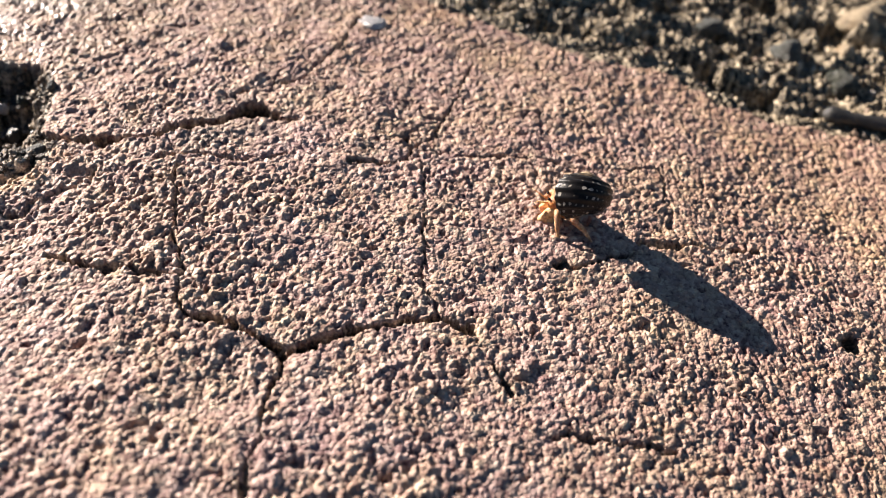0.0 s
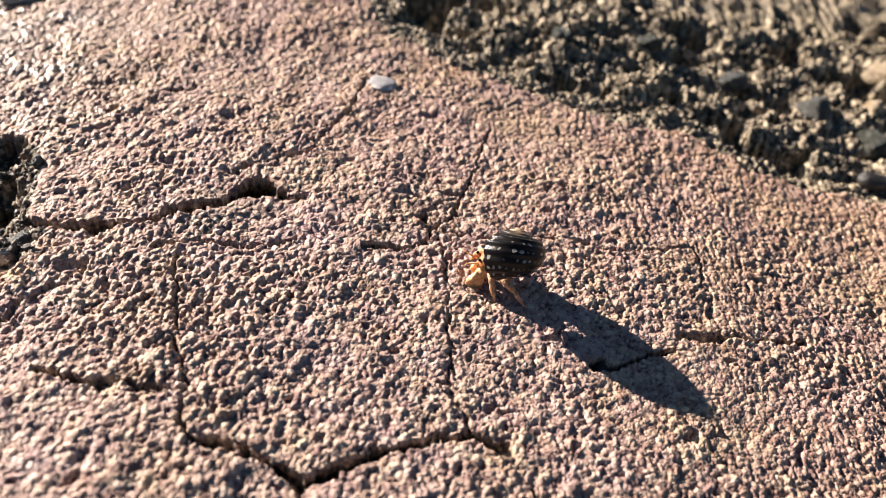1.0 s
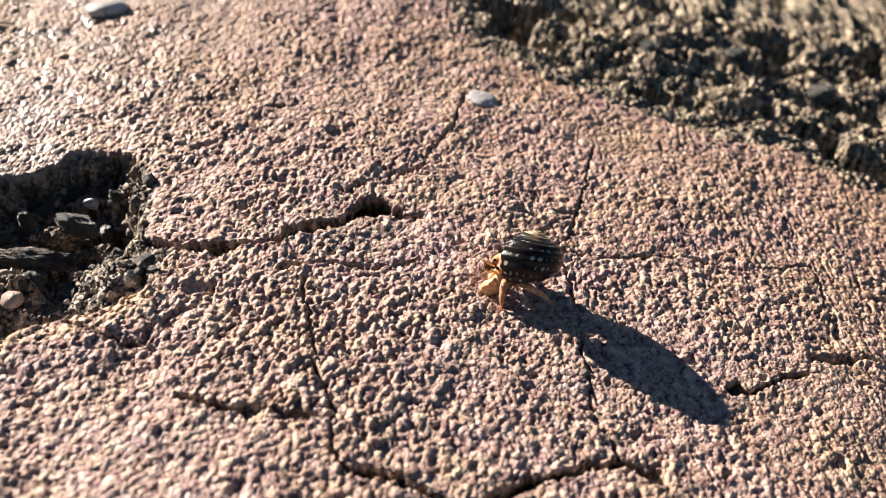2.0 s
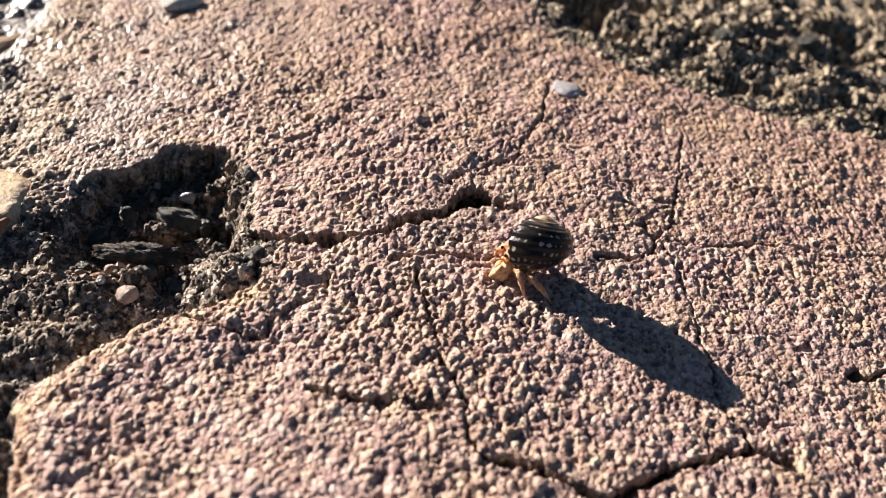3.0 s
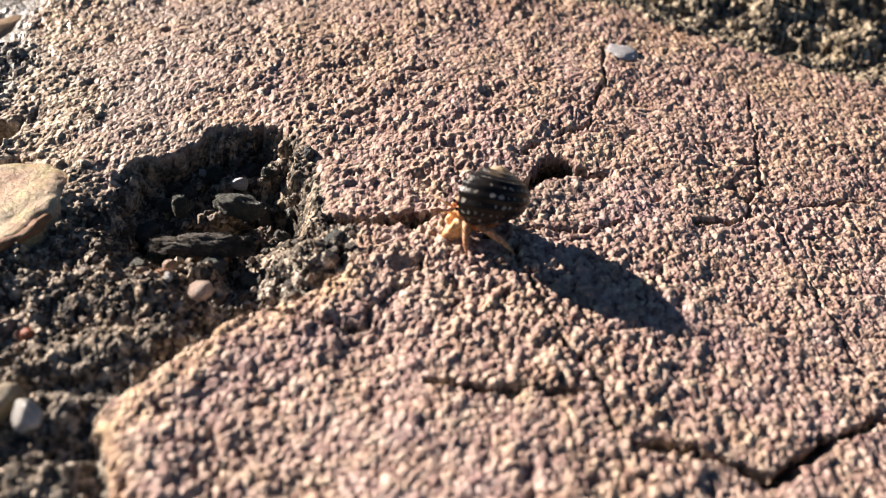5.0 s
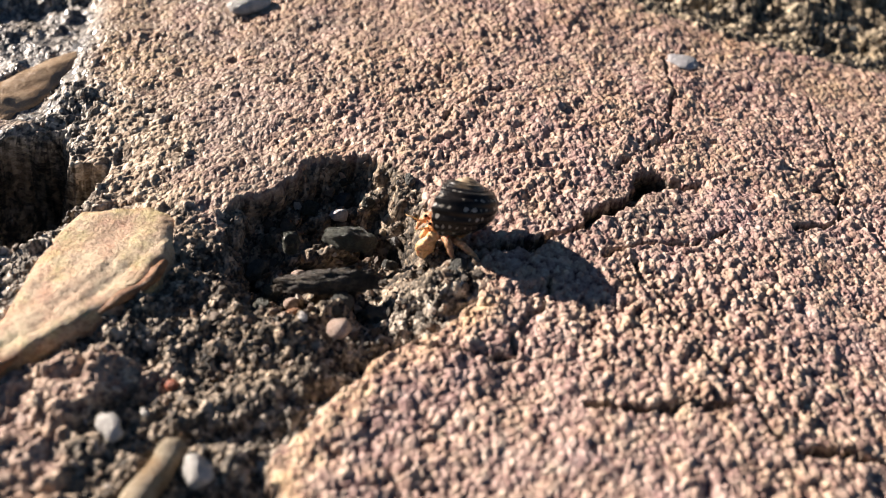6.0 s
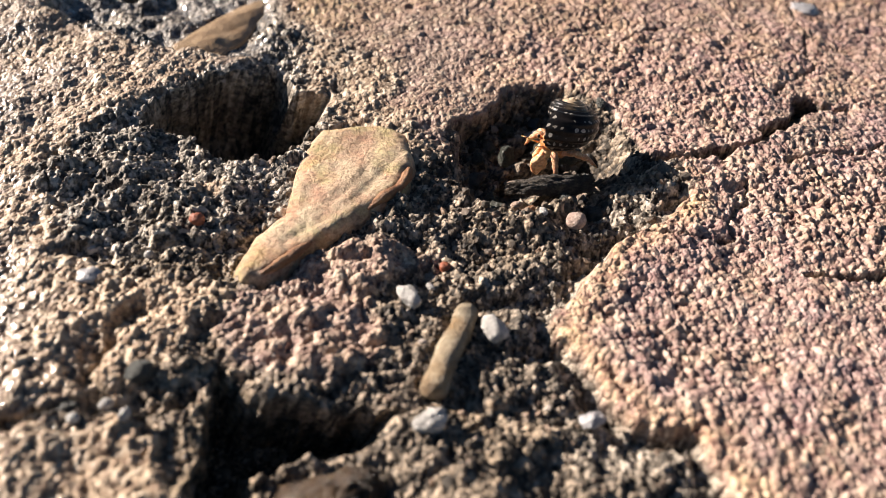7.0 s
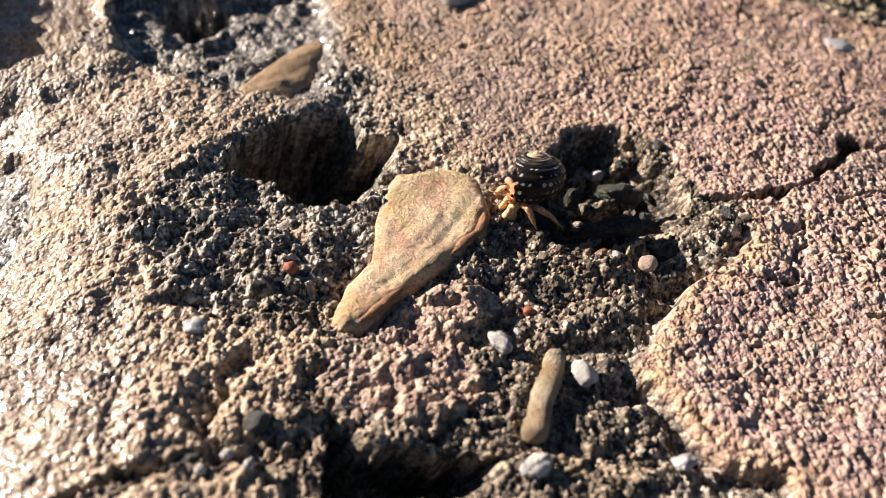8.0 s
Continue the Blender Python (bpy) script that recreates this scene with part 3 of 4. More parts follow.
def pebble(name, x, y, rx, ry, rz, material, label, turn=0, seed=1, sink=0.35, rough=0.16, chop=0.0, tilt=0, top=None, group=""):
    ob = part(name, pebble_mesh(rx, ry, rz, seed, rough, 5 if rough > 0.85 else 4 if rough > 0.5 else 3, chop), material)
    z = ground_z(x, y) + rz * (1 - 2 * sink) if top is None else float(dome(x, y)) + top - 0.85 * rz
    ob.matrix_world = pose(x / 1000, y / 1000, z / 1000, tilt, 0, turn)
    return tagged(ob, label, "stone", group)


# ---- the flat beige stone set in the grit ----
def plate_mesh(ring, top_of, crisp=2.0, lift=0.0):
    """A flat worn stone of the given outline, set in the ground. top_of gives its height inside the rim."""
    xs, ys = [p[0] for p in ring], [p[1] for p in ring]
    gx, gy = np.meshgrid(np.arange(min(xs) - 2, max(xs) + 2, 0.3), np.arange(min(ys) - 2, max(ys) + 2, 0.3))
    sd = inside(gx + 0.3 * smooth_noise(gx, gy, 2.5, 7), gy + 0.3 * smooth_noise(gx, gy, 2.2, 8), ring) + 0.2
    top = top_of(gx, gy) * np.clip(sd, 0, 1) + dome(gx, gy) + lift - 0.55 + np.where(sd > 0, 1.3 * np.sqrt(np.clip(sd / crisp, 0, 1)), 6 * np.maximum(sd, -0.7))
    bm = bmesh.new()
    keep = {}
    for j, i in zip(*np.nonzero(sd > -0.75)):
        keep[j, i] = bm.verts.new((gx[j, i] / 1000, gy[j, i] / 1000, top[j, i] / 1000))
    for j, i in list(keep):
        corner = [keep.get(k) for k in ((j, i), (j, i + 1), (j + 1, i + 1), (j + 1, i))]
        if None not in corner:
            bm.faces.new(corner)
    return bm


def flat_stone():
    def folds(gx, gy):
        ridge = fbm(gx + gy, 2.6 * (gy - gx), 13, 51, 1)
        return (0.4 - 0.45 * ridge + 0.10 * fbm(gx, gy, 1.3, 53, 3)
                - 0.28 * np.exp(-(to_line(gx, gy, [(-128, 106), (-117, 113), (-108, 123)]) / 1.0) ** 2) - 0.18 * np.exp(-(to_line(gx, gy, [(-121, 113), (-115, 118), (-111, 126)]) / 0.9) ** 2))
    bm = plate_mesh(FLAT_STONE, folds)
    stone = part("embedded_stone", bm, BEIGE)
    tagged(stone, "flat smooth beige stone with orange rim set in grey grit", "stone")
    for way, fat in (([(-106.9, 120.5), (-108.2, 117.6), (-110.0, 115.3), (-112.6, 113.4), (-115.6, 111.5)], 0.85), ([(-124.6, 105.6), (-127.3, 103.6), (-129.8, 101.8), (-132.0, 100.6)], 0.8)):
        pts = [(x, y, dome(x, y) + 0.55 + 0.2 * math.sin(3 * x)) for x, y in way]
        bm = tube(bmesh.new(), pts, [fat * k for k in ([0.35] + [1.0, 0.85, 1.1, 1.0][:len(pts) - 2] + [0.4])], 12)
        bmesh.ops.subdivide_edges(bm, edges=bm.edges[:], cuts=2, use_grid_fill=True, smooth=0.6)
        for v in bm.verts:
            v.co += Vector((noise.noise(v.co * 900), noise.noise(v.co * 900 + Vector((3, 3, 3))), 0.7 * noise.noise(v.co * 700))) * 0.0003
        part("rim", bm, ORANGE, stone, "orange-brown worn edge")


flat_stone()


# ---- crusted stick and single stones ----
def stick(name, ends, radii, material, label, category, lift=0.6, seed=1):
    (ax, ay), (bx, by) = ends
    pts, rad = [], []
    za = zb = sum(sorted(ground_z(ax + (bx - ax) * k / 20, ay + (by - ay) * k / 20) for k in range(21))[-8:]) / 8
    for t in np.linspace(0, 1, 28):
        bend = 0.5 * math.sin(t * 5 + seed)
        pts.append((ax + (bx - ax) * t + bend * 0.6, ay + (by - ay) * t - bend * 0.4, za + (zb - za) * t + radii[0] * lift))
        rad.append((radii[0] + (radii[1] - radii[0]) * t) * (1 + 0.12 * noise.noise(Vector((t * 7, seed, 0)))) * min(1.0, 0.35 + (min(t, 1 - t) * 9) ** 0.5))
    bm = tube(bmesh.new(), pts, rad, 18)
    for v in bm.verts:
        v.co += Vector((noise.noise(v.co * 600), noise.noise(v.co * 600 + Vector((5, 5, 5))), noise.noise(v.co * 600 + Vector((9, 1, 3))))) * 0.0003
        v.co += Vector((noise.noise(v.co * 220), noise.noise(v.co * 220 + Vector((5, 5, 5))), 0)) * 0.0006
    return tagged(part(name, bm, material), label, category)


stick("stick", ((-105.2, 91.0), (-112.9, 77.6)), (1.45, 1.85), TWIG, "short rounded beige crusted stick lying on grey grit", "stick", 0.15)
stick("stick", ((88.9, 146.5), (116, 138.5)), (1.7, 2.0), DARK, "dark stick with a pale end lying on the grit", "stick", 0.5, 3)
pebble("pebble", -102.8, 86, 1.6, 2.0, 1.5, WHITE, "small rounded white pebble beside the crusted stick", 20, 2, 0.0, 0.3)
pebble("pebble", -112.8, 93.6, 1.3, 2.0, 1.0, WHITE, "elongated translucent white quartz pebble on grey grit", 30, 3, 0.05, 0.3)
pebble("pebble", -66.8, 111.2, 1.3, 2.6, 0.9, GREY, "smooth oval grey-green pebble pressed into the grit", -18, 5, 0.55, 0.25)
pebble("pebble", -84.6, 104.1, 1.6, 1.5, 1.2, PEACH, "rounded peach-coloured pebble at the pit's edge", 10, 7, 0.2, top=0.4)
pebble("pebble", -89.1, 106.6, 0.6, 0.9, 0.6, WHITE, "tiny white chip of stone beside the peach pebble", 10, 8, 0.2)
pebble("pebble", -140.1, 112.9, 1.2, 1.0, 1.0, RED, "small brick-red pebble in grey grit", 0, 9, 0.2)
pebble("pebble", -114.2, 73.6, 2.6, 1.8, 1.6, WHITE, "chipped white stone at the crevice's lip", 10, 10, 0.1, 0.6)
pebble("pebble", -147, 108.5, 0.7, 0.7, 0.7, WHITE, "tiny white chip of stone in grey grit", 0, 11, 0.2)
pebble("pebble", -10.9, 160.6, 3.2, 2.4, 0.45, FLAKE, "flat white flake of stone on the pink slab", 0, 12, 0.4, 0.35)
pebble("pebble", -81.0, 122.6, 5.2, 2.3, 2.6, GREEN, "angular grey-green stone lying in the pit", -18, 13, 0.3, 0.75, 0.1, top=-0.4)
pebble("pebble", -81.5, 130.8, 1.8, 1.0, 1.6, FLAKE, "pale grey stone chip in the shaded pit", 5, 14, 0.2, 0.6, 0.2, top=-4.0)
pebble("pebble", -89.0, 120.1, 1.3, 1.0, 1.1, PEACH, "brownish rounded pebble in the pit", 5, 15, 0.15)
pebble("pebble", -89.6, 123.6, 1.8, 1.6, 2.2, GREEN, "dark green rough pebble in the pit", 5, 16, 0.25, 0.75, top=-0.9)
pebble("stone", -86.0, 113.6, 8.6, 1.7, 2.1, CRUMBLE, "long rough crumbly ridge of grey stone in the pit", -2, 17, 0.35, 0.95, top=0.2)
pebble("pebble", -78.9, 108.9, 1.7, 1.4, 1.2, GREY, "bluish grey pebble in the pit's shade", 5, 18, 0.25, 0.5)
pebble("pebble", 25.7, 92.8, 1.5, 1.7, 1.4, GREY, "rounded grey pebble lodged in the slab's crack", 5, 19, 0.3, 0.3)
pebble("pebble", -90.4, 108.6, 1.5, 0.8, 0.8, ORANGE, "small orange-brown stone chip in the grit", 12, 20, 0.2)
pebble("pebble", -92.8, 188.9, 4.6, 2.6, 1.6, WHITE, "rounded pale stone at the far edge of the slab", 20, 22, 0.3)
pebble("pebble", -74.6, 128.0, 1.5, 1.2, 1.0, TWIG, "olive-tan stone chip at the pit's rim", 20, 23, 0.25, 0.6)
pebble("pebble", -70.3, 131.2, 1.0, 1.5, 0.9, GREY, "pale grey stone chip at the pit's rim", -10, 24, 0.25, 0.6)
pebble("pebble", -67.9, 116.4, 0.8, 0.8, 0.7, ORANGE, "tiny orange-brown pebble at the crack's mouth", 0, 25, 0.25)
pebble("pebble", -65.8, 115.6, 0.8, 0.7, 0.6, PEACH, "tiny peach pebble at the crack's mouth", 0, 26, 0.25)
pebble("pebble", -83.6, 114.8, 0.9, 0.7, 0.9, WHITE, "small pale chip on the rough ridge", 0, 27, 0.0)
pebble("pebble", -90.5, 113.6, 1.1, 0.9, 1.0, PEACH, "small pinkish chip on the rough ridge", 0, 28, 0.0)
pebble("stone", -157.2, 84.6, 2.6, 1.6, 0.8, GREY, "flat grey stone at the tan rock's ledge", 12, 41, 0.25, 0.4)
pebble("pebble", -155.0, 82.0, 0.8, 0.7, 0.7, WHITE, "tiny white chip in the dark hollow", 12, 42, 0.1)
pebble("pebble", -151.8, 84.2, 1.0, 0.8, 0.8, WHITE, "tiny white chip in the dark hollow", 30, 43, 0.1)
pebble("pebble", -149.4, 81.2, 1.2, 0.9, 0.9, WHITE, "small white stone below the dark hollow", 60, 44, 0.2, 0.6)
pebble("pebble", -147.7, 87.2, 1.7, 1.5, 1.3, GREY, "rounded grey stone beside the dark hollow", 0, 45, 0.25, 0.3)
pebble("pebble", -154.5, 104.6, 1.6, 1.4, 0.8, FLAKE, "pale flat stone bedded in tan rock", 0, 46, 0.35, 0.3)
pebble("pebble", -109.2, 95.8, 0.5, 0.8, 0.5, WHITE, "tiny white chip of stone in grey grit", 20, 47, 0.1)
pebble("pebble", -106.2, 99.6, 0.8, 0.8, 0.7, RED, "tiny red-brown pebble in grey grit", 20, 48, 0.15)
pebble("pebble", -94.8, 70.5, 1.8, 1.4, 1.2, FLAKE, "pale broken stone beside the slab's edge", 20, 49, 0.25, 0.6)
pebble("stone", -126.6, 67.6, 9.3, 5.6, 4.0, BROWN, "wet brown rough stone deep beside the crevice", 8, 50, 0.55, 0.9, top=-0.9)

# dark angular stones lying about the pit's floor
rng = random.Random(21)
for k, (x, y) in enumerate(((-93, 128), (-90, 131.5), (-86, 134.5), (-80, 135.5), (-77, 131), (-95, 122.5), (-93.5, 117.5), (-87.5, 116.8), (-80.5, 117), (-75.2, 121.5), (-74.6, 116.3), (-78.2, 126.2),
                            (-86.2, 126.6), (-84, 109.4), (-94.6, 112.6), (-73.2, 124.8))):
    size = rng.uniform(1.1, 2.3)
    pebble("pit_stone", x, y, size * rng.uniform(0.9, 1.5), size, size * rng.uniform(0.7, 1.0), (GREEN, GREY, GREEN, DARK)[k % 4], "dark angular stone lying in the shaded pit", rng.uniform(0, 180), 60 + k, 0.25, 0.7, group="dark stones in the pit")

# far stones in the rough grey rock
for k, (x, y, r, m) in enumerate(((52, 190, 3.0, GREEN), (72, 182, 3.5, GREY), (88, 170, 4.5, GREY), (98, 160, 4.0, GREEN), (62, 172, 1.8, TWIG), (95, 186, 4.0, TWIG),
                                  (104, 174, 2.5, TWIG), (40, 176, 2.0, GREY), (30, 187, 2.6, GREEN), (112, 187, 4.5, TWIG))):
    pebble("stone", x, y, r, r * 0.8, r * 0.7, m, "weathered stone bedded in rough grey rock", 37 * k, 30 + k, 0.45, 0.4, group="stones in the far grey rock")


def brown_plate():
    bm = plate_mesh(BROWN_PLATE, lambda gx, gy: 0.35 * fbm(gx + gy, 2 * (gy - gx), 9, 55, 2) + 0.06 * fbm(gx, gy, 1.5, 57, 2), 3.5, -2.3)
    tagged(part("embedded_stone", bm, WET_BROWN), "smooth wet brown stone set in wet dark rock", "stone")


brown_plate()


def gravel():
    """Loose grit in the dark rock, too small to count."""
    bm = bmesh.new()
    bmesh.ops.create_icosphere(bm, subdivisions=1, radius=1)
    ball = np.array([v.co[:] for v in bm.verts])
    tris = np.array([[v.index for v in f.verts] for f in bm.faces])
    bm.free()
    rng = np.random.default_rng(5)
    verts, faces, count = [], [], 0
    tries = 0
    while count < 4600 and tries < 120000:
        tries += 1
        x, y = (rng.uniform(-185, 112), rng.uniform(50, 204)) if count > 900 else (rng.uniform(-104, -64), rng.uniform(99, 140))
        i, j = int(np.searchsorted(GX, x)), int(np.searchsorted(GY, y))
        if M_SLAB[j, i] > 0.05 or M_WET[j, i] > 0.35 or (-136 < x < -104 and 99 < y < 133 and float(inside(np.array([x]), np.array([y]), FLAT_STONE)[0]) > -0.5) or (M_TAN[j, i] > 0.3 and rng.random() > 0.04) or (y > 142 and x > -20 and rng.random() > 0.12):
            continue
        far = y > 140 and x > -10
        r = 0.13 + (0.42 if count > 900 else 0.75) * rng.random() ** 4 + (0.7 * rng.random() ** 3 if far else 0)
        turn = Euler(rng.uniform(0, 6.28, 3)).to_matrix()
        shape = ball * (1 + 0.42 * rng.uniform(-1, 1, (len(ball), 1))) * (r * rng.uniform(0.6, 1.25, 3))
        p = shape @ np.array(turn).T + np.array([XX[j, i], YY[j, i], ZZ[j, i] + 0.25 * r])
        verts.append(p / 1000)
        faces.append(tris + count * len(ball))
        count += 1
    me = bpy.data.meshes.new("gravel")
    me.from_pydata(np.concatenate(verts).tolist(), [], np.concatenate(faces).tolist())
    me.materials.append(GRIT)
    tagged(new("gravel", me), "fine mixed grit and gravel bedded in dark rock", "gravel", kind="stuff")


gravel()


# ---- the crab in its shell ----
def shell_material():
    n = Nodes("shell")
    uv = n.tree.nodes.new("ShaderNodeUVMap")
    uv.uv_map = "whorl"
    sep = n.tree.nodes.new("ShaderNodeSeparateXYZ")
    n.tree.links.new(uv.outputs[0], sep.inputs[0])
    wob = n.noise(500, 2)
    u, v = n.math("ADD", sep.outputs[0], n.math("MULTIPLY", wob, 1.2)), n.math("ADD", sep.outputs[1], n.math("MULTIPLY", wob, 0.35))
    row = n.math("FLOOR", v)
    uu = n.math("ADD", u, n.math("MULTIPLY", row, 0.37))
    du = n.math("SUBTRACT", n.math("FRACT", uu), 0.5)
    dv = n.math("SUBTRACT", n.math("FRACT", v), 0.5)
    dist = n.math("SQRT", n.math("ADD", n.math("MULTIPLY", du, du), n.math("MULTIPLY", n.math("MULTIPLY", dv, dv), 1.9)))
    dist = n.math("ADD", dist, n.math("MULTIPLY_ADD", n.noise(2400, 2), 0.5, -0.25))
    cell = n.node("CombineXYZ", X=n.math("FLOOR", uu), Y=row).outputs[0]
    pick = n.node("TexWhiteNoise", Vector=cell).outputs["Value"]
    size = n.math("MULTIPLY", n.math("GREATER_THAN", pick, 0.22), n.math("MULTIPLY_ADD", pick, 0.30, 0.03))
    dot = n.math("LESS_THAN", dist, size)
    black = n.ramp(n.noise(600, 4), (0.35, (0.004, 0.004, 0.0045)), (0.7, (0.016, 0.013, 0.012)))
    white = n.ramp(n.noise(900, 3), (0.3, (0.26, 0.23, 0.19)), (0.7, (0.52, 0.48, 0.42)))
    apex = n.attribute("apex")
    colour = n.mix(n.math("MULTIPLY", dot, n.math("MULTIPLY_ADD", pick, 0.7, 0.1)), black, white)
    colour = n.mix(apex, colour, n.ramp(n.noise(800, 3), (0.3, (0.25, 0.17, 0.10)), (0.7, (0.5, 0.40, 0.28))))
    n.bump(n.noise(2500, 3), 0.00008)
    return n.done(colour, Roughness=0.32, Specular_IOR_Level=0.18)


SHELL = shell_material()


def flesh(name, dark, light, rough=0.4):
    n = Nodes(name)
    n.bump(n.noise(2600, 4), 0.00025)
    return n.done(n.ramp(n.noise(1300, 5, 0.7), (0.34, tuple(0.55 * c for c in dark)), (0.48, dark), (0.66, light)), Roughness=rough, Subsurface_Weight=0.25, Subsurface_Radius=(0.0012, 0.0006, 0.0003), Subsurface_Scale=1.0)


SKIN = flesh("crab_orange", (0.44, 0.15, 0.04), (0.68, 0.30, 0.10))
CLAW = flesh("crab_claw", (0.72, 0.41, 0.19), (0.86, 0.60, 0.34))
LEG = flesh("crab_leg", (0.50, 0.25, 0.12), (0.78, 0.50, 0.30))
EYE_BLACK = Nodes("eye_black").done((0.005, 0.005, 0.005), Roughness=0.15)


def shell(parent):
    """A rounded turban of four whorls with beaded cords, its axis up, mouth low and forward."""
    turns, sides, per = 4.0, 78, 64
    steps = int(turns * per)
    k = math.log(1 / 0.52) / (2 * math.pi)
    last = 2 * math.pi * turns
    verts, faces, uvs, apex = [], [], [], []
    for i in range(steps + 1):
        a = last * i / steps
        s = math.exp(k * (a - last))
        turn = -(a - last) + radians(14)
        for j in range(sides):
            b = 2 * math.pi * j / sides
            cord = 0.11 * math.cos(b * 14)
            r, z = 2.75 + (3.0 + cord) * math.cos(b), -5.1 + (3.4 + cord) * math.sin(b) + 0.5 * math.cos(b)
            verts.append((1.09 * s * r * math.cos(turn) / 1000, 1.09 * s * r * math.sin(turn) / 1000, 1.05 * s * z / 1000))
            apex.append(max(0.0, min(1.0, (0.52 - s) / 0.12)))
    for i in range(steps):
        for j in range(sides):
            faces.append((i * sides + j, i * sides + (j + 1) % sides, (i + 1) * sides + (j + 1) % sides, (i + 1) * sides + j))
            for ii, jj in ((i, j), (i, j + 1), (i + 1, j + 1), (i + 1, j)):
                uvs.extend((last * ii / steps * 32 / (2 * math.pi), jj / sides * 14))
    me = bpy.data.meshes.new("shell")
    me.from_pydata(verts, [], faces)
    me.uv_layers.new(name="whorl").data.foreach_set("uv", uvs)
    me.attributes.new("apex", "FLOAT", "POINT").data.foreach_set("value", apex)
    me.polygons.foreach_set("use_smooth", np.ones(len(faces), bool))
    me.materials.append(SHELL)
    me.update()
    ob = tagged(new("shell", me), "rounded black sea-snail shell with rows of white beads")
    ob.parent = parent
    return ob


def ball(rx, ry, rz, at, level=3, bend=0.08, seed=0):
    bm = pebble_mesh(rx, ry, rz, seed, bend, level)
    bmesh.ops.translate(bm, verts=bm.verts, vec=Vector(at) / 1000)
    return bm


def claw_mesh(size):
    """A broad flattened pincer at the end of a short arm, from its joint at the origin."""
    bm = tube(bmesh.new(), [(0, 0, 0), (0.6, 0.1, 0.0), (1.1, 0.2, -0.4), (1.5, 0.3, -0.9)], [0.6, 0.8, 0.8, 0.7], 12)
    palm = ball(1.35, 0.7, 1.75, (1.75, 0.35, -1.7), 3, 0.3, 2)
    me = bpy.data.meshes.new("tmp")
    palm.to_mesh(me)
    palm.free()
    bm.from_mesh(me)
    bpy.data.meshes.remove(me)
    for v in bm.verts:
        v.co *= size
    return bm


def leg_mesh(points, radii):
    """A jointed leg: segments swell at the joints and end in a point."""
    pts, rad = [], []
    for i in range(len(points) - 1):
        a, b = Vector(points[i]), Vector(points[i + 1])
        for t in np.linspace(0, 1, 7):
            if t == 0 and i:
                continue
            pts.append(tuple(a.lerp(b, t)))
            rad.append((radii[i] * (1 - t) + radii[i + 1] * t) * (1 - 0.22 * math.sin(math.pi * t) ** 8 + 0.12 * math.sin(math.pi * t)) * (0.82 if t in (0.0, 1.0) else 1.0))
    return tube(bmesh.new(), pts, rad, 10)


crab = new("hermit_crab")
tagged(crab, "small orange hermit crab walking in a black white-dotted shell", "hermit crab")
house = shell(crab)
part("head", ball(1.7, 1.9, 2.0, (4.1, 1.7, 3.7), 3, 0.16, 3), SKIN, crab, "orange-tan head")
part("thorax", ball(3.3, 2.7, 2.1, (1.8, 1.2, 3.0), 3, 0.15, 5), SKIN, crab, "orange-brown thorax under the shell")
for side in (-1, 1):
    bm = tube(bmesh.new(), [(4.9, 1.2 + 0.5 * side, 4.3), (5.3, 1.2 + 0.65 * side, 4.6), (5.6, 1.2 + 0.8 * side, 4.9)], [0.26, 0.19, 0.22], 10)
    stalk = part("eyestalk", bm, SKIN, crab)
    part("eye", ball(0.27, 0.27, 0.27, (5.7, 1.2 + 0.85 * side, 5.0), 2, 0.0), EYE_BLACK, stalk, "shiny black eye")
    bm = tube(bmesh.new(), [(5.7, 1.2 + 0.6 * side, 3.9), (6.9, 1.2 + 1.0 * side, 4.5), (7.8, 1.2 + 1.4 * side, 5.0), (8.4, 1.2 + 1.9 * side, 5.1)], [0.18, 0.13, 0.09, 0.05], 8)
    part("antenna", bm, CLAW, crab)

# joint, then the leg's bends from the joint; swing's phase
LEGS = [
    ((4.1, 2.3, 2.8), [(0, 0, 0), (0.4, 2.3, 0.7), (0.5, 3.7, -1.0), (0.2, 4.5, -3.0)], 0.0),
    ((2.8, 2.8, 2.6), [(0, 0, 0), (-0.9, 2.4, 0.6), (-2.8, 3.8, -0.6), (-4.6, 4.9, -2.7)], 0.5),
    ((3.2, -0.6, 2.9), [(0, 0, 0), (1.0, -1.2, 0.3), (1.9, -1.9, -1.3), (2.4, -2.2, -2.9)], 0.55),
    ((2.2, -1.0, 2.7), [(0, 0, 0), (0.2, -1.8, 0.3), (-0.4, -2.8, -1.2), (-0.9, -3.2, -2.7)], 0.05),
]
legs = []
for joint, bends, phase in LEGS:
    leg = part("leg", leg_mesh(bends, [0.62, 0.6, 0.45, 0.1]), LEG, crab, "pale orange jointed walking leg")
    leg.location = Vector(joint) / 1000
    legs.append((leg, joint, phase))
CLAWS = [((4.2, 2.4, 3.1), 1.15, 0.2), ((4.4, 0.4, 2.8), 0.72, 0.7)]
claws = []
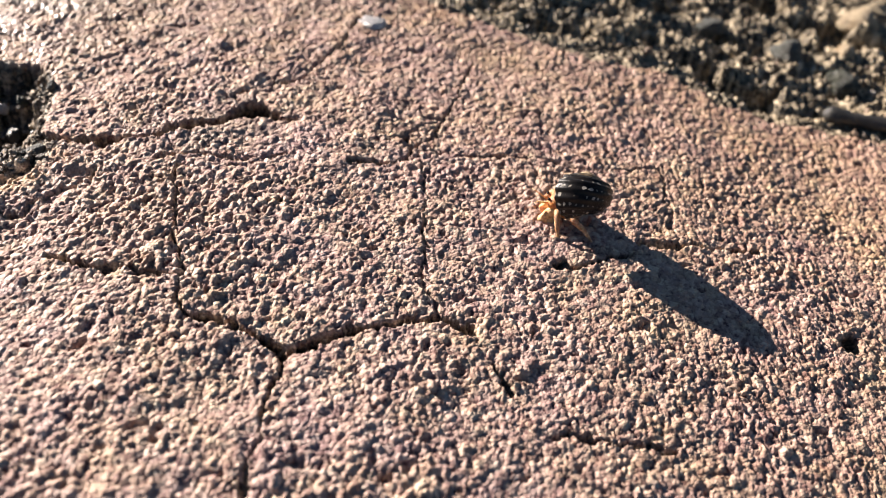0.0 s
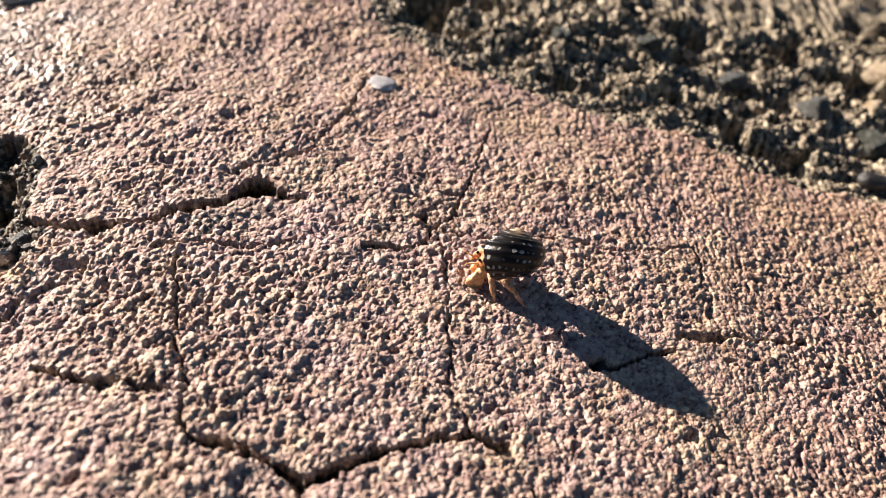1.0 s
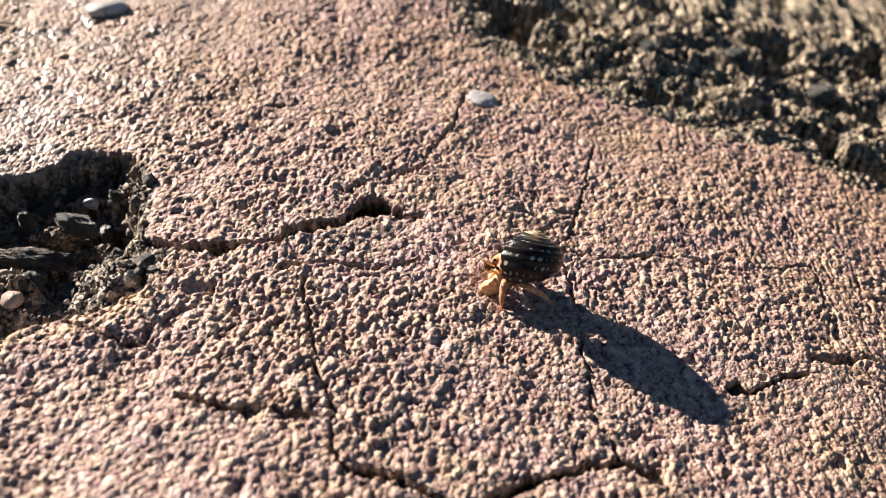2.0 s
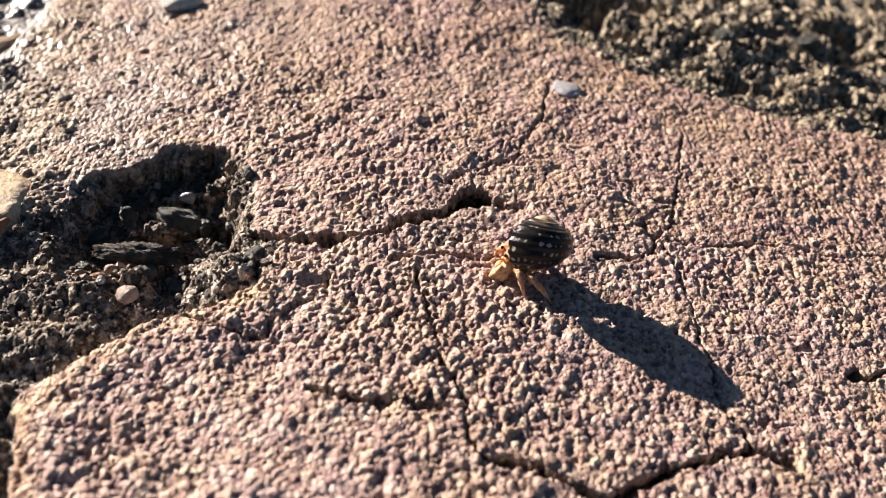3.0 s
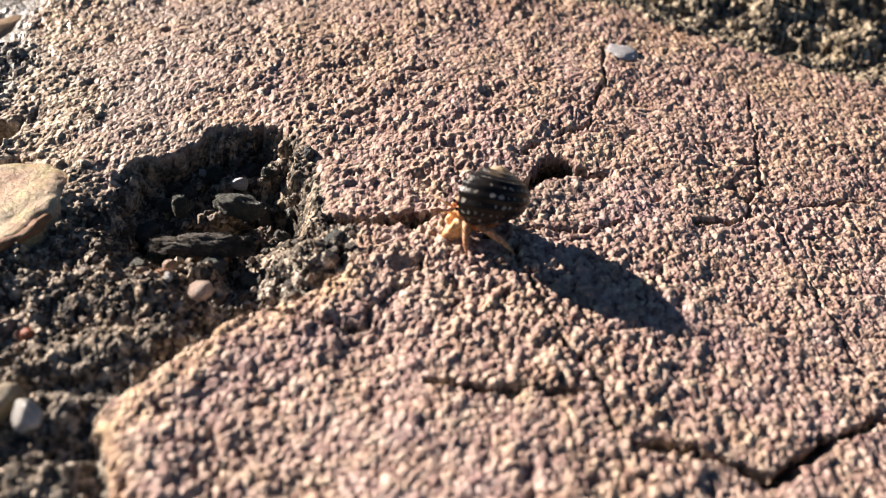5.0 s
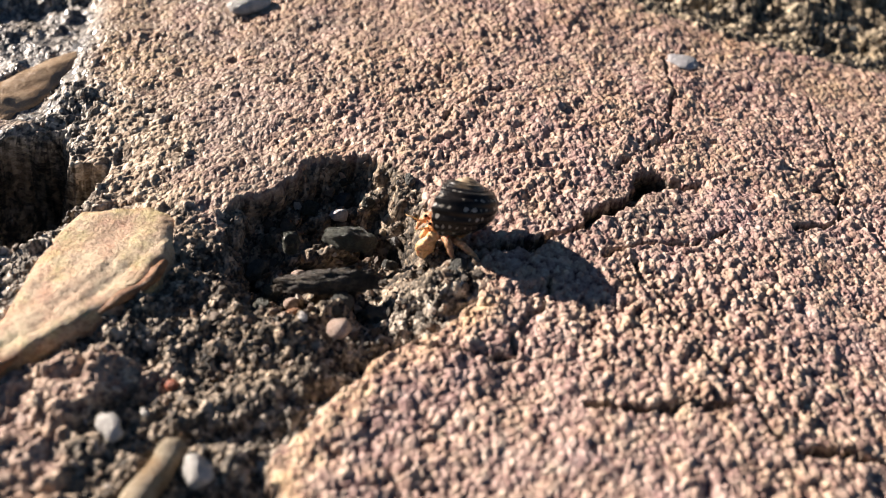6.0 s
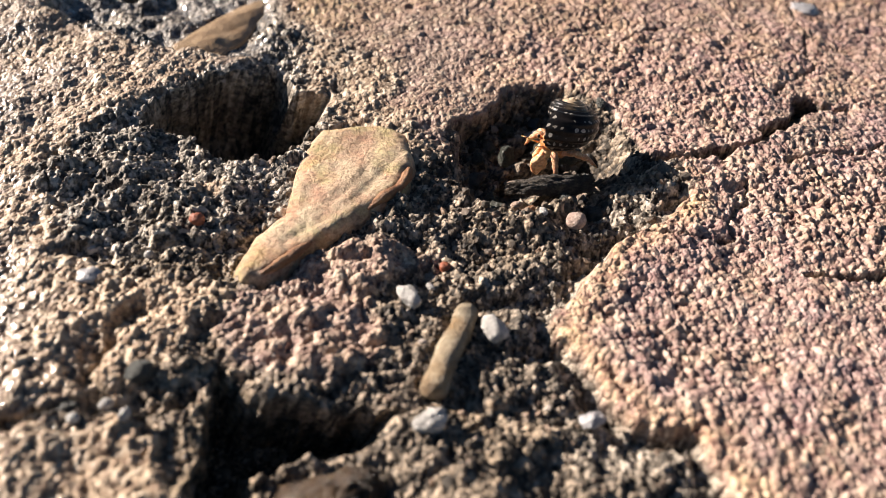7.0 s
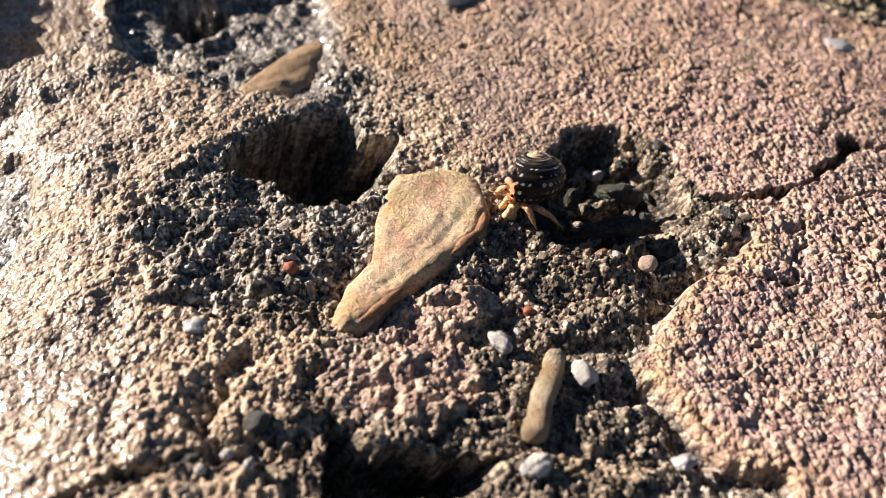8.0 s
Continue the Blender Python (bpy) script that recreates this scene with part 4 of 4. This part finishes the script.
for joint, size, phase in CLAWS:
    claw = part("claw", claw_mesh(size), CLAW, crab, "pale orange flattened pincer")
    claw.location = Vector(joint) / 1000
    claws.append((claw, joint, phase))

# seconds, x, y and height above the broad swelling in mm, heading, shell's lean and the height of its tip
CRAB_WAY = [
    (0.0, 28.5, 106.0, 0.0, 183, 46, 9.8), (0.5, 21.0, 108.6, 0.0, 185, 45, 9.8), (1.0, 11.9, 110.8, 0.0, 187, 42, 9.9), (2.5, -14.6, 111.8, 0.0, 190, 33, 10.8),
    (3.0, -22.8, 110.8, 0.0, 190, 33, 10.8), (3.5, -30.4, 109.5, 0.0, 188, 32, 10.8), (4.0, -35.8, 107.1, 0.0, 180, 32, 10.8), (5.5, -52.2, 118.3, 0.0, 186, 32, 10.8),
    (6.0, -64.7, 120.3, -1.6, 190, 27, 10.8), (6.5, -74.7, 119.4, -2.5, 196, 20, 10.8), (7.0, -80.5, 122.4, -2.1, 196, 14, 10.8), (7.5, -91.7, 123.9, -1.5, 198, 14, 10.8),
    (8.0, -98.2, 124.0, -1.7, 200, 16, 10.8),
]


def motions():
    rows, shell_rows = [], []
    for t, x, y, dz, heading, lean, high in CRAB_WAY:
        nod = -22 + 10 * max(0.0, min(1.0, (t - 6.5) / 1.5))
        rows.append((t, pose(x / 1000, y / 1000, float(dome(x, y) + dz) / 1000, 0, 0, heading)))
        shell_rows.append((t, pose(-0.0009, -0.0004, (high - 0.5) / 1000, lean, nod, 0)))
    walk(crab, rows)
    walk(house, shell_rows)
    for limb, joint, phase in legs:
        side = 1 if joint[1] > 0 else -1
        out = []
        for k in range(81):
            t = k / 10
            a = 2 * math.pi * (t / 0.62 + phase)
            out.append((t, pose(*(v / 1000 for v in joint), side * 9 * max(0.0, math.cos(a)), 0, side * -15 * math.sin(a))))
        walk(limb, out)
    for limb, joint, phase in claws:
        out = []
        for k in range(41):
            t = k / 5
            a = 2 * math.pi * (t / 1.3 + phase)
            out.append((t, pose(*(v / 1000 for v in joint), 0, 9 * math.sin(a), 7 * math.cos(a))))
        walk(limb, out)


motions()
